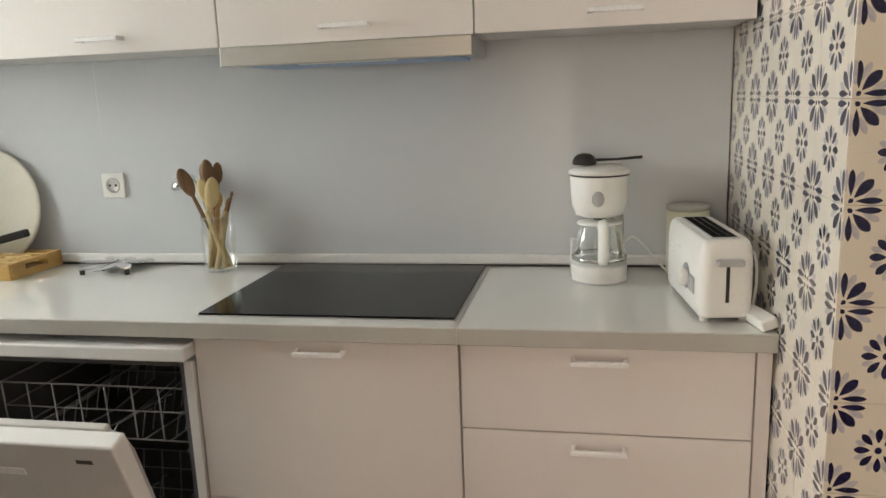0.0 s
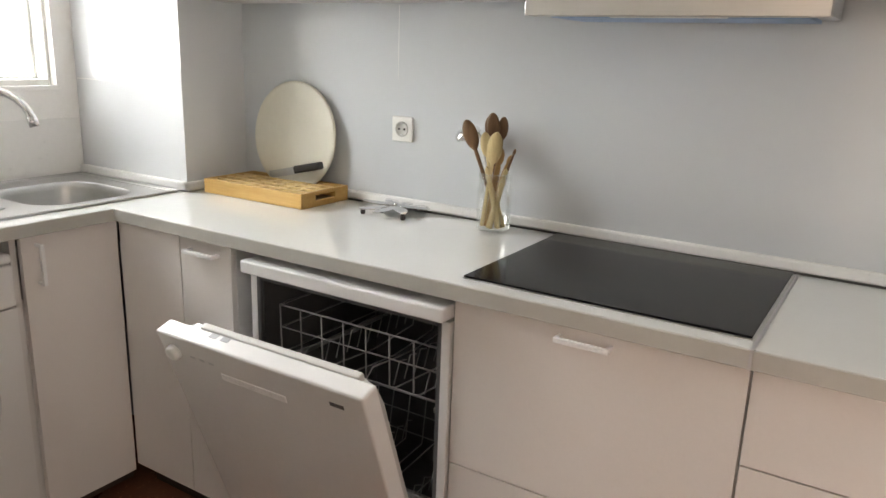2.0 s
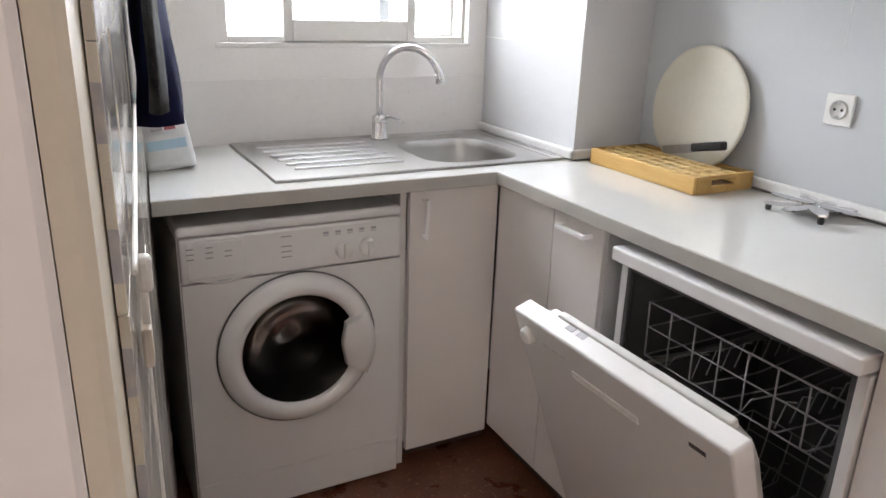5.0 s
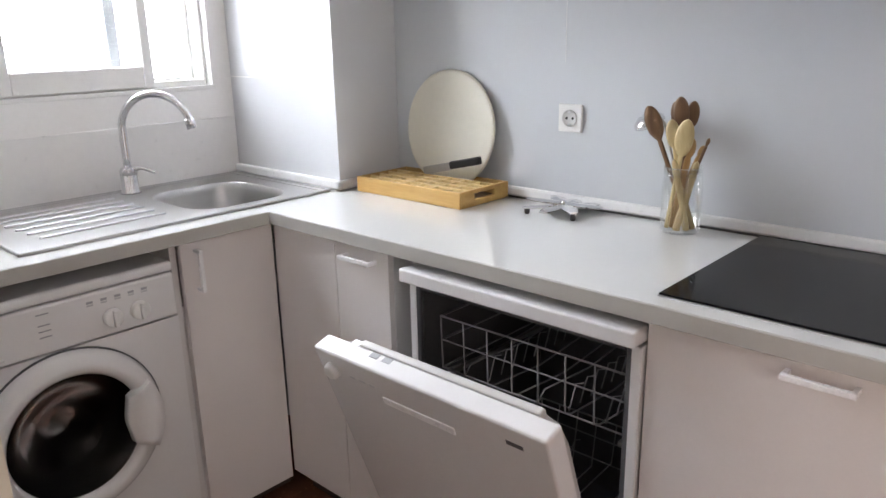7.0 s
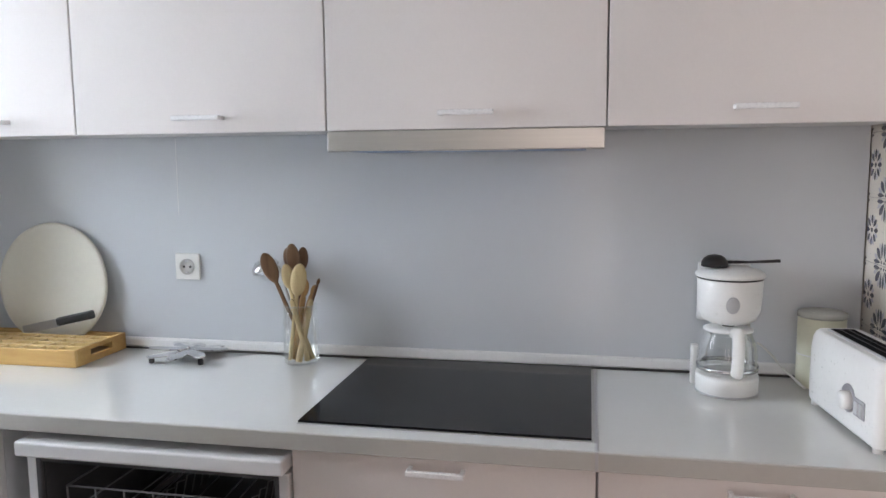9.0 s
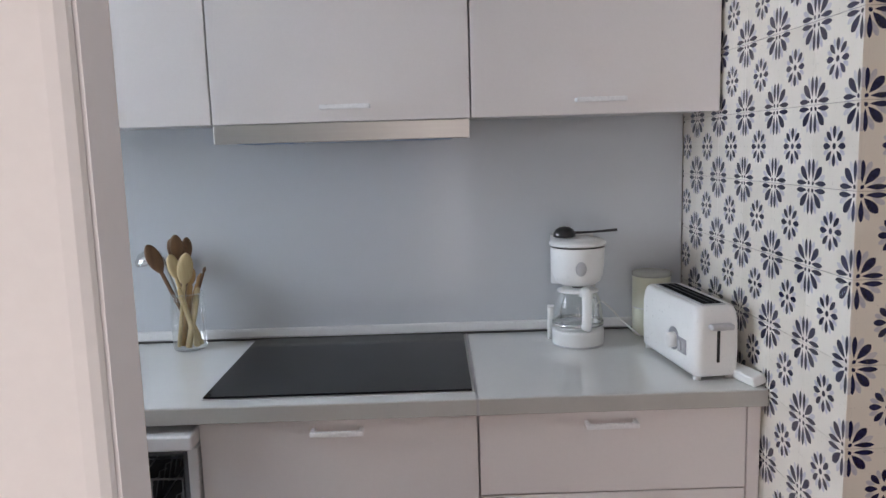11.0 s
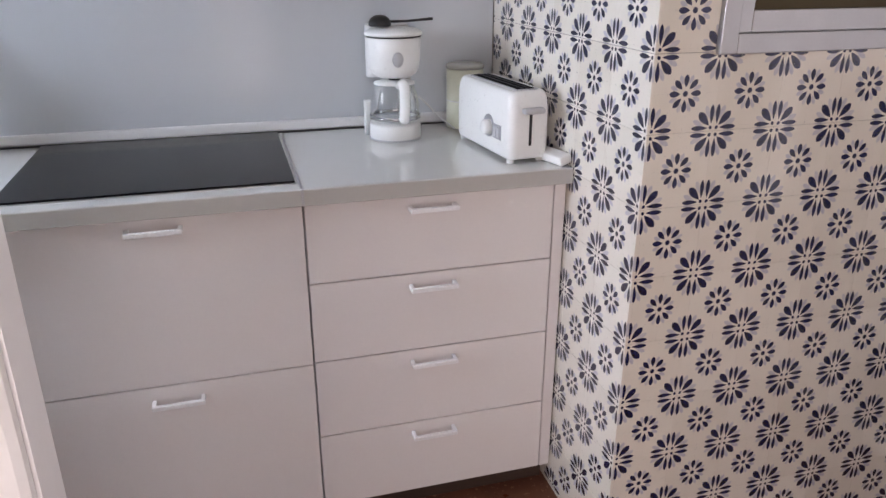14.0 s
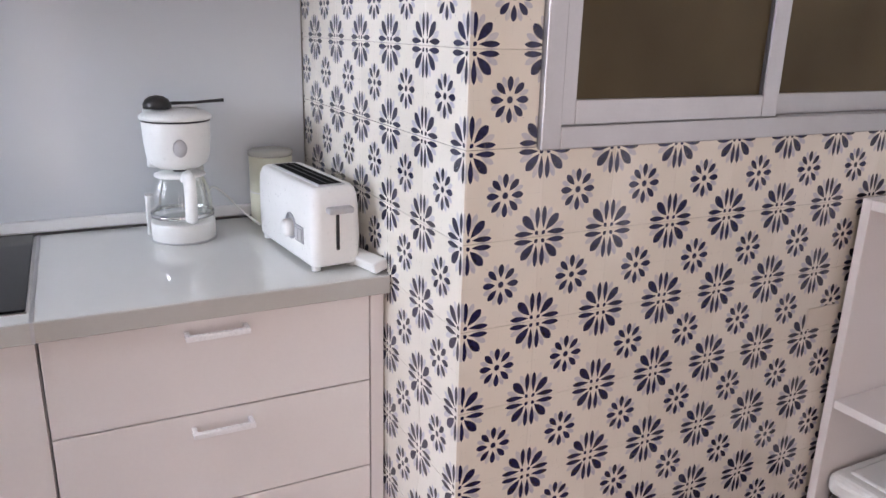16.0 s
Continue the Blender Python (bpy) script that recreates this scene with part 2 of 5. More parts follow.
M["pale_wood"] = wood_material("pale_beech_wood", (0.64, 0.52, 0.28), (0.48, 0.35, 0.17), (60.0, 60.0, 6.0))

M["amber_wood"] = wood_material("amber_brown_wood", (0.47, 0.28, 0.11), (0.33, 0.18, 0.065), (60.0, 60.0, 6.0))


def thin_glass_material():
    """Thin clear glass: see-through, with mirror gloss that rises towards the rim."""
    n = Nodes("thin_clear_glass")
    clear = n.node("ShaderNodeBsdfTransparent")
    clear.inputs["Color"].default_value = (0.965, 0.975, 0.97, 1)
    gloss = n.node("ShaderNodeBsdfGlossy")
    gloss.inputs["Roughness"].default_value = 0.03
    gloss.inputs["Color"].default_value = (1, 1, 1, 1)
    fres = n.node("ShaderNodeFresnel")
    fres.inputs["IOR"].default_value = 1.5
    mix = n.node("ShaderNodeMixShader")
    n.t.links.new(n.math("MULTIPLY_ADD", fres.outputs[0], 0.42, 0.035), mix.inputs[0])
    n.t.links.new(clear.outputs[0], mix.inputs[1])
    n.t.links.new(gloss.outputs[0], mix.inputs[2])
    n.t.links.new(mix.outputs[0], n.t.nodes["Material Output"].inputs["Surface"])
    return n.mat


M["thin_glass"] = thin_glass_material()
# bamboo darkened to hold the shade down in the tray compartments
M["bamboo_shade"] = wood_material("shaded_bamboo_base", (0.17, 0.09, 0.032), (0.10, 0.05, 0.018), (30.0, 30.0, 30.0))
M["board"] = surface("cream_melamine_board", (0.73, 0.70, 0.60), 0.32, 0.03, 5, 60, 0.01)
M["filter_film"] = surface("blue_filter_film", (0.22, 0.38, 0.62), 0.35, 0.05, 9, 80, 0.02)
M["bamboo_pale"] = wood_material("pale_bamboo_strip", (0.74, 0.54, 0.26), (0.60, 0.40, 0.15), (30.0, 30.0, 30.0))
M["cover"] = surface("cream_cover_plastic", (0.66, 0.60, 0.51), 0.35, 0.03, 8, 90, 0.02)
M["well_grey"] = surface("pale_grey_plastic", (0.58, 0.57, 0.55), 0.35, 0.03, 8, 90, 0.02)
M["canister"] = surface("pale_cream_tin", (0.76, 0.755, 0.60), 0.35, 0.03, 6, 60, 0.02)
M["lid_clear"] = surface("grey_translucent_lid", (0.55, 0.55, 0.50), 0.25, 0.05, 8, 60, 0.02)
M["paper"] = surface("white_paper_packet", (0.74, 0.76, 0.78), 0.5, 0.05, 10, 60, 0.1)
M["blue_print"] = surface("pale_blue_print", (0.42, 0.62, 0.74), 0.5, 0.04, 10, 60, 0.02)
M["red_print"] = surface("dark_red_print", (0.34, 0.10, 0.11), 0.5, 0.05, 10, 60, 0.02)
M["blue_cloth"] = surface("navy_quilted_cloth", (0.009, 0.013, 0.060), 0.95, 0.2, 14, 300, 0.4, spec=0.15)
M["grey_cloth"] = surface("grey_patterned_cloth", (0.06, 0.065, 0.07), 0.95, 0.4, 30, 300, 0.4, spec=0.15)
# matt black that stands for the shade inside the toaster slot
M["slot_dark"] = surface("slot_shade_black", (0.010, 0.010, 0.010), 0.9, 0.1, 8, 90, 0.0, spec=0.1)
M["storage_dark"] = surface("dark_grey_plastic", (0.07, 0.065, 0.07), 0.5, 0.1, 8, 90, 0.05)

# ---- mesh helpers ----
ORIGIN = {}


def thing(name, at, label, category, group=""):
    ob = new(name)
    ob.empty_display_size = 0.05
    ob.location = at
    ORIGIN[ob] = Vector(at)
    return tagged(ob, label, category, group)


def part(name, bm, material, parent=None, label=""):
    """One mesh object from a bmesh in room coordinates, under a thing or a part."""
    me = bpy.data.meshes.new(name)
    at = ORIGIN.get(parent, Vector((0, 0, 0)))
    if parent:
        bmesh.ops.translate(bm, verts=bm.verts, vec=-at)
    bm.to_mesh(me)
    bm.free()
    me.materials.append(M[material])
    ob = new(name, me)
    if parent:
        ob.parent = parent
        ORIGIN[ob] = at
    if label:
        tagged(ob, label)
    return ob


def single(name, bm, material, label, category, group="", kind=""):
    return tagged(part(name, bm, material), label, category, group, kind)


def add(bm, other, m=None):
    """Merge another bmesh into bm, moved by m."""
    if m is not None:
        other.transform(m)
    me = bpy.data.meshes.new("join")
    other.to_mesh(me)
    other.free()
    bm.from_mesh(me)
    bpy.data.meshes.remove(me)
    return bm


def box(bm, x0, x1, y0, y1, z0, z1, bevel=0.0, seg=2, m=None):
    b = bmesh.new()
    bmesh.ops.create_cube(b, size=1.0)
    bmesh.ops.scale(b, verts=b.verts, vec=(x1 - x0, y1 - y0, z1 - z0))
    bmesh.ops.translate(b, verts=b.verts, vec=((x0 + x1) / 2, (y0 + y1) / 2, (z0 + z1) / 2))
    if bevel:
        bmesh.ops.bevel(b, geom=list(b.edges), offset=bevel, segments=seg, affect="EDGES", profile=0.5)
    return add(bm, b, m)


def slab(points, z0, z1, bevel=0.0):
    """An upright prism over a plan outline (anticlockwise)."""
    b = bmesh.new()
    low = b.faces.new([b.verts.new((x, y, z0)) for x, y in points])
    up = bmesh.ops.extrude_face_region(b, geom=[low])
    bmesh.ops.translate(b, verts=[v for v in up["geom"] if isinstance(v, bmesh.types.BMVert)], vec=(0, 0, z1 - z0))
    bmesh.ops.recalc_face_normals(b, faces=b.faces)
    if bevel:
        bmesh.ops.bevel(b, geom=list(b.edges), offset=bevel, segments=2, affect="EDGES", profile=0.5)
    return b


def ring_mesh(bm, rings, closed=False, cap=True, smooth=True):
    """Skin a row of vertex rings."""
    made = [[bm.verts.new(p) for p in ring] for ring in rings]
    count = len(made[0])
    pairs = list(zip(made, made[1:])) + ([(made[-1], made[0])] if closed else [])
    for a, b in pairs:
        for i in range(count):
            f = bm.faces.new((a[i], a[(i + 1) % count], b[(i + 1) % count], b[i]))
            f.smooth = smooth
    if cap and not closed:
        bm.faces.new(list(reversed(made[0])))
        bm.faces.new(made[-1])
    bmesh.ops.recalc_face_normals(bm, faces=bm.faces)
    return bm


def lathe(profile, at=(0, 0, 0), seg=40, sx=1.0, sy=1.0, cap=True):
    """Turn (radius, height) pairs about the vertical through at."""
    rings = [[(at[0] + sx * r * math.cos(2 * math.pi * i / seg), at[1] + sy * r * math.sin(2 * math.pi * i / seg), at[2] + z) for i in range(seg)] for r, z in profile]
    return ring_mesh(bmesh.new(), rings, cap=cap)


def tube(points, radius, seg=8, closed=False, flat=1.0):
    """A round bar along points; radius may be one number or one a point."""
    pts = [Vector(p) for p in points]
    radii = radius if isinstance(radius, (list, tuple)) else [radius] * len(pts)
    rings, side = [], None
    for i, p in enumerate(pts):
        if closed:
            d = pts[(i + 1) % len(pts)] - pts[i - 1]
        else:
            d = pts[min(i + 1, len(pts) - 1)] - pts[max(i - 1, 0)]
        d.normalize()
        if side is None:
            side = d.orthogonal().normalized()
        side = (side - d * side.dot(d)).normalized()
        up = d.cross(side)
        rings.append([p + radii[i] * (math.cos(2 * math.pi * k / seg) * side + flat * math.sin(2 * math.pi * k / seg) * up) for k in range(seg)])
    return ring_mesh(bmesh.new(), rings, closed=closed)


def rounded(w, h, r, seg=6):
    """A rectangle outline with round corners, centred on nought."""
    out = []
    for cx, cy, a0 in ((w / 2 - r, h / 2 - r, 0), (-w / 2 + r, h / 2 - r, 90), (-w / 2 + r, -h / 2 + r, 180), (w / 2 - r, -h / 2 + r, 270)):
        for k in range(seg + 1):
            a = radians(a0 + 90 * k / seg)
            out.append((cx + r * math.cos(a), cy + r * math.sin(a)))
    return out


def curve_points(ctrl, steps=8):
    """A smooth line through control points."""
    p = [Vector(c) for c in ctrl]
    p = [2 * p[0] - p[1]] + p + [2 * p[-1] - p[-2]]
    out = []
    for i in range(1, len(p) - 2):
        a, b, c, d = p[i - 1:i + 3]
        for k in range(steps):
            t = k / steps
            out.append(0.5 * (2 * b + (c - a) * t + (2 * a - 5 * b + 4 * c - d) * t * t + (3 * b - a - 3 * c + d) * t ** 3))
    return out + [p[-2]]


# ---- the shell ----
WEST, NORTH, EAST, SOUTH, TOP = -2.96, -0.042, 1.45, -3.30, 2.50
CT = 0.918                      # height of the worktop
TILE_Y = -0.896                 # face of the tiled outer wall
JAMB = (-0.855, -1.696)         # kitchen corner of the door frame
SLOPE = -0.108                  # the south wall of the kitchen runs a little askew


def south_y(x):
    return JAMB[1] + SLOPE * (x - JAMB[0])


def plain(name, bm, material, label, category="wall"):
    return single(name, bm, material, label, category, kind="structure")


plain("floor", box(bmesh.new(), WEST - 0.2, EAST + 0.2, SOUTH - 0.2, 1.4, -0.12, 0.0), "floor", "polished red-brown speckled stone floor", "floor")
plain("ceiling", box(bmesh.new(), WEST - 0.2, EAST + 0.2, SOUTH - 0.2, 1.4, TOP, TOP + 0.12), "ceiling", "plain white painted ceiling", "ceiling")
plain("wall_north", box(bmesh.new(), WEST - 0.2, -0.002, NORTH, NORTH + 0.14, 0.0, TOP), "splash", "glossy pale grey splash panel wall behind the worktop")

# window wall: four pieces round the opening
WY0, WY1, WZ0, WZ1 = -1.235, -0.375, 1.225, 2.15
bm = bmesh.new()
box(bm, WEST - 0.2, WEST, -1.80, WY0, 0, TOP)
box(bm, WEST - 0.2, WEST, WY1, NORTH, 0, TOP)
box(bm, WEST - 0.2, WEST, WY0, WY1, 0, WZ0)
box(bm, WEST - 0.2, WEST, WY0, WY1, WZ1, TOP)
plain("wall_west", bm, "wall_paint", "white painted wall with the kitchen window")
plain("tile_band", box(bmesh.new(), WEST, WEST + 0.006, south_y(WEST) + 0.004, -0.306, CT, 1.116), "tile_band", "pale grey tile band behind the sink", "wall")
bm = slab([(WEST, -0.302), (-2.402, -0.302), (-2.402, NORTH - 0.001), (WEST, NORTH - 0.001)], 0, TOP)
plain("wall_pillar", bm, "panel_white", "glossy white panelled wall pillar beside the sink")

plain("trim", box(bmesh.new(), WEST + 0.007, -2.4035, -0.3028, -0.3005, 1.2495, 1.2530), "trim", "thin pale joint across the pillar panel", "trim")
plain("trim", box(bmesh.new(), -1.7580, -1.7566, NORTH - 0.0008, NORTH + 0.001, 1.30, 1.509), "trim", "thin pale upright joint in the splash panel", "trim")

# south wall of the kitchen, ending at the door frame
bm = slab([(WEST, -1.743), (JAMB[0] - 0.0125, -1.743), (JAMB[0] - 0.0125, south_y(JAMB[0] - 0.0125) - 0.008), (WEST, south_y(WEST) - 0.008)], 0, TOP)
plain("wall_south_kitchen", bm, "cream_paint", "cream painted wall beside the kitchen door frame")

# tiled block on the east: return wall and outer wall with an inner window
TX0, TX1, TZ0, TZ1 = 0.127, 1.155, 1.199, 2.085
bm = bmesh.new()
box(bm, 0.006, 0.13, TILE_Y + 0.006, 1.2, 0, TOP)
return_wall = plain("wall_return", bm, "grout", "tiled return wall beside the worktop")
bm = bmesh.new()
box(bm, 0.13, EAST, TILE_Y + 0.006, TILE_Y + 0.13, 0, TZ0)
box(bm, TX1, EAST, TILE_Y + 0.006, TILE_Y + 0.13, TZ0, TZ1)
box(bm, 0.13, EAST, TILE_Y + 0.006, TILE_Y + 0.13, TZ1, TOP)
outer_wall = plain("wall_outer", bm, "grout", "tiled wall with an inner sliding window")
# unseen wall, added to close off the room and keep the panes dark
plain("wall_inner_room", box(bmesh.new(), 0.13, EAST, 1.2, 1.3, 0, TOP), "backdrop_dark", "unseen wall added to keep the room behind the frosted window dark")
# unseen east wall; its wide opening is made up to let the fill lamps in
bm = bmesh.new()
box(bm, EAST, EAST + 0.14, -1.78, 1.3, 0, TOP)
box(bm, EAST, EAST + 0.14, SOUTH, -3.10, 0, TOP)
box(bm, EAST, EAST + 0.14, -3.10, -1.78, 2.2, TOP)
plain("wall_east", bm, "wall_paint", "white painted wall with a made-up opening for the fill lamps beside the bookcase")
# the wider western opening is made up to hold the hall fill lamp
bm = bmesh.new()
box(bm, -2.2, -1.82, SOUTH - 0.14, SOUTH, 0, TOP)
box(bm, -1.18, -0.78, SOUTH - 0.14, SOUTH, 0, TOP)
box(bm, -1.82, -1.18, SOUTH - 0.14, SOUTH, 2.3, TOP)
box(bm, -0.46, EAST, SOUTH - 0.14, SOUTH, 0, TOP)
box(bm, -0.78, -0.46, SOUTH - 0.14, SOUTH, 2.3, TOP)
plain("wall_south", bm, "wall_paint", "white wall with a narrow glazed balcony opening and an added one for the hall fill lamp")
plain("wall_hall", box(bmesh.new(), -2.2, -2.06, SOUTH, -1.752, 0, TOP), "wall_paint", "white painted hall wall")

# door frame at the kitchen corner
frame_ob = thing("door_frame", (JAMB[0], JAMB[1], 0), "cream painted wooden door frame with a stepped moulding", "door frame")
tagged(frame_ob, kind="structure")
jx, jy = JAMB
part("jamb", slab([(jx - 0.012, jy - 0.0465), (jx, jy - 0.0465), (jx + 0.002, jy - 0.016), (jx + 0.0005, jy - 0.0125), (jx - 0.012, jy - 0.0125)], 0, TOP), "jamb_paint", frame_ob)
part("jamb_edge", slab([(jx - 0.012, jy - 0.012), (jx + 0.0005, jy - 0.012), (jx - 0.003, jy - 0.004), (jx - 0.006, jy), (jx - 0.012, jy)], 0, TOP), "cream_paint", frame_ob, "cream edge strip of the door frame")
part("architrave", slab([(jx - 0.080, jy - 0.0565), (jx - 0.013, jy - 0.0565), (jx - 0.007, jy - 0.0550), (jx - 0.003, jy - 0.0515), (jx - 0.002, jy - 0.0475), (jx - 0.080, jy - 0.0475)], 0, TOP), "wall_paint", frame_ob, "white architrave moulding")

# ---- window ----
win = thing("window_1", (WEST, (WY0 + WY1) / 2, WZ0), "white sliding window over the sink, bright daylight outside", "window")
tagged(win, kind="structure")
fx0, fx1 = WEST - 0.13, WEST - 0.03
bm = bmesh.new()
box(bm, fx0, fx1, WY0, WY0 + 0.035, WZ0, WZ1, 0.004)
box(bm, fx0, fx1, WY1 - 0.012, WY1, WZ0, WZ1, 0.004)
box(bm, fx0, fx1, WY0 + 0.035, WY1 - 0.012, WZ0, WZ0 + 0.022, 0.004)
box(bm, fx0, fx1, WY0 + 0.035, WY1 - 0.012, WZ1 - 0.035, WZ1, 0.004)
part("window_frame", bm, "white_plastic", win)


def sash(name, y0, y1, z0, z1, xa, xb, rail, stile):
    bm = bmesh.new()
    box(bm, xa, xb, y0, y0 + stile, z0, z1, 0.004)
    box(bm, xa, xb, y1 - stile, y1, z0, z1, 0.004)
    box(bm, xa, xb, y0 + stile, y1 - stile, z0, z0 + rail, 0.004)
    box(bm, xa, xb, y0 + stile, y1 - stile, z1 - rail, z1, 0.004)
    ob = part(name, bm, "white_plastic", win)
    pane = part("pane", box(bmesh.new(), (xa + xb) / 2 - 0.002, (xa + xb) / 2 + 0.002, y0 + stile, y1 - stile, z0 + rail, z1 - rail), "glass", ob)
    pane.visible_shadow = False


sash("sash", WY0 + 0.035, WY1 - 0.012, WZ0 + 0.022, WZ1 - 0.035, fx0 + 0.012, fx0 + 0.032, 0.008, 0.012)
sash("sash", -1.03, -0.572, WZ0 + 0.006, WZ1 - 0.03, fx0 + 0.055, fx1 + 0.016, 0.066, 0.032)
part("window_sill", box(bmesh.new(), WEST - 0.03, WEST + 0.003, WY0 - 0.01, WY1 + 0.01, WZ0 - 0.012, WZ0 + 0.002, 0.002), "white_plastic", win)
part("shutter_strap", box(bmesh.new(), fx0 - 0.02, fx0 - 0.006, -0.655, -0.618, WZ0 + 0.03, WZ1, 0.003), "mark_grey", win, "grey shutter guide strap")

n = Nodes("overexposed_daylight")
n.set(Base_Color=(0.9, 0.9, 0.9), Emission_Color=(0.96, 0.98, 1.0), Emission_Strength=4.0)
M["daylight"] = n.mat
n = Nodes("hazy_daylight")
n.set(Base_Color=(0.7, 0.7, 0.7), Emission_Color=(1.0, 0.97, 0.95), Emission_Strength=0.8)
M["haze"] = n.mat
single("backdrop", box(bmesh.new(), -6.0, -5.9, -4.5, 3.0, -1.0, 5.0), "daylight", "blank bright daylight outside the window", "backdrop", kind="structure")
single("backdrop", box(bmesh.new(), -4.0, 5.0, -7.6, -7.5, -1.0, 5.0), "haze", "blank bright daylight beyond the balcony opening", "backdrop", kind="structure")

# glowing sheet added outside the made-up east opening
single("backdrop", box(bmesh.new(), 4.5, 4.6, -6.0, 2.0, -1.0, 5.0), "haze", "blank glowing sheet added beyond the made-up east opening", "backdrop", kind="structure")

# ---- worktop, upstand, hob ----
FRONT, FACE = -0.612, -0.582     # worktop edge and cabinet fronts
LFRONT, LFACE = -2.338, -2.372   # the same on the sink side
SX0, SX1, SY0, SY1 = -2.940, -2.412, -1.226, -0.330   # sink outline
BX0, BX1, BY0, BY1 = -2.812, -2.462, -0.748, -0.420 # its bowl
cz = CT - 0.036
work = thing("worktop", (-1.2, -0.3, cz), "white glossy laminate worktop in an L shape", "worktop")
xe = LFRONT
ye = south_y(xe) + 0.004
xs = (WEST + 0.002, BX0 - 0.005, BX1 + 0.005, -2.400, xe - 0.004, -0.003)
ys = (None, BY0 - 0.005, FRONT + 0.004, BY1 + 0.005, -0.304, NORTH - 0.002)
bm = bmesh.new()
grid = [[bm.verts.new((x, south_y(x) + 0.004 if y is None else y, CT)) for x in xs] for y in ys]
kept = []
for r in range(5):
    for c in range(5):
        sunk = c == 1 and r in (1, 2)
        if not sunk and not (c == 4 and r < 2) and not (r == 4 and c < 3):
            kept.append(bm.faces.new((grid[r][c], grid[r][c + 1], grid[r + 1][c + 1], grid[r + 1][c])))
low = bmesh.ops.extrude_face_region(bm, geom=kept)
bmesh.ops.translate(bm, verts=[v for v in low["geom"] if isinstance(v, bmesh.types.BMVert)], vec=(0, 0, cz - CT))
bmesh.ops.delete(bm, geom=[v for v in bm.verts if not v.link_faces], context="VERTS")
bmesh.ops.recalc_face_normals(bm, faces=bm.faces)
part("top", bm, "worktop", work)
bm = bmesh.new()
box(bm, xe - 0.004, -0.003, FRONT, FRONT + 0.004, cz, CT - 0.0005, 0.0015, 1)
box(bm, xe - 0.004, xe, ye, FRONT, cz, CT - 0.0005, 0.0015, 1)
part("front_edge", bm, "worktop_edge", work, "edge band with its shading in the grey colour")
part("joint_strip", box(bmesh.new(), -0.618, -0.612, FRONT - 0.0015, -0.058, cz, CT + 0.0012, 0.0005, 1), "aluminium", work, "thin metal joint strip")

bm = bmesh.new()
box(bm, -2.402, -0.003, -0.058, NORTH, CT + 0.004, CT + 0.032, 0.006)
box(bm, -2.402, -2.384, -0.320, -0.058, CT + 0.004, CT + 0.032, 0.006)
box(bm, WEST, -2.384, -0.320, -0.302, CT + 0.004, CT + 0.032, 0.006)
plain("trim", bm, "trim", "white plastic upstand strip along the worktop", "trim")
plain("trim", box(bmesh.new(), -2.384, -0.003, -0.061, NORTH, CT + 0.0005, CT + 0.004), "seal", "dark joint under the upstand strip", "trim")

hob = thing("hob", (-0.915, -0.31, CT), "flat black glass ceramic hob in the worktop", "hob")
part("glass", box(bmesh.new(), -1.207, -0.624, -0.560, -0.066, CT + 0.0015, CT + 0.006, 0.002), "hob_glass", hob)
part("frame", box(bmesh.new(), -1.208, -0.623, -0.564, -0.0645, CT - 0.004, CT + 0.002, 0.0008, 1), "steel", hob, "thin steel edge")

# ---- cabinets ----


def handle_bar(width, at, along="x", out=(0, -1, 0)):
    """A square white bar handle with two feet, its middle at the face point at."""
    bm = bmesh.new()
    w = width / 2
    box(bm, -w, w, -0.032, -0.022, -0.0055, 0.0055, 0.002)
    box(bm, -w, -w + 0.009, -0.024, 0.0, -0.005, 0.005, 0.0015)
    box(bm, w - 0.009, w, -0.024, 0.0, -0.005, 0.005, 0.0015)
    turn = pose(0, 0, 0, 0, 90, 0) if along == "z" else Matrix()
    yaw = pose(0, 0, 0, 0, 0, 90) if out[0] > 0 else Matrix()
    bm.transform(Matrix.Translation(at) @ yaw @ turn)
    return bm


def front(cab, name, x0, x1, z0, z1, hx=None, hz=None, hw=0.112):
    f = part(name, box(bmesh.new(), x0 + 0.0015, x1 - 0.0015, FACE, FACE + 0.018, z0 + 0.0015, z1 - 0.0015, 0.0015), "cabinet", cab)
    if hx is not None:
        part("handle", handle_bar(hw, (hx, FACE, hz)), "handle", f, "white bar handle")
    return f


def carcass(cab, x0, x1, z0=0.078, z1=cz - 0.002):
    part("body", box(bmesh.new(), x0, x1, FACE + 0.0185, -0.06, z0, z1, 0.001, 1), "cabinet_body", cab)
    part("plinth", box(bmesh.new(), x0, x1, FACE + 0.055, FACE + 0.071, 0, z0), "plinth", cab, "dark recessed plinth")


cab = thing("base_cabinet", (-0.3235, -0.31, 0), "white four-drawer base cabinet with white bar handles", "cabinet", "base cabinets")
carcass(cab, -0.613, -0.004)
levels = (0.078, 0.286, 0.491, 0.689, 0.880)
for a, b in zip(levels, levels[1:]):
    front(cab, "drawer_front", -0.613, -0.034, a, b, -0.330, b - 0.031)
part("side_filler", box(bmesh.new(), -0.032, -0.004, FACE + 0.002, FACE + 0.018, 0.078, 0.880, 0.001, 1), "cabinet", cab)

cab = thing("base_cabinet", (-0.914, -0.31, 0), "white base cabinet with two deep drawers below the hob", "cabinet", "base cabinets")
carcass(cab, -1.213, -0.6145)
front(cab, "drawer_front", -1.213, -0.6145, 0.487, 0.880, -0.915, 0.851)
front(cab, "drawer_front", -1.213, -0.6145, 0.078, 0.487, -0.915, 0.450)

cab = thing("base_cabinet", (-2.13, -0.31, 0), "white corner base cabinet with a narrow door and blank panel", "cabinet", "base cabinets")
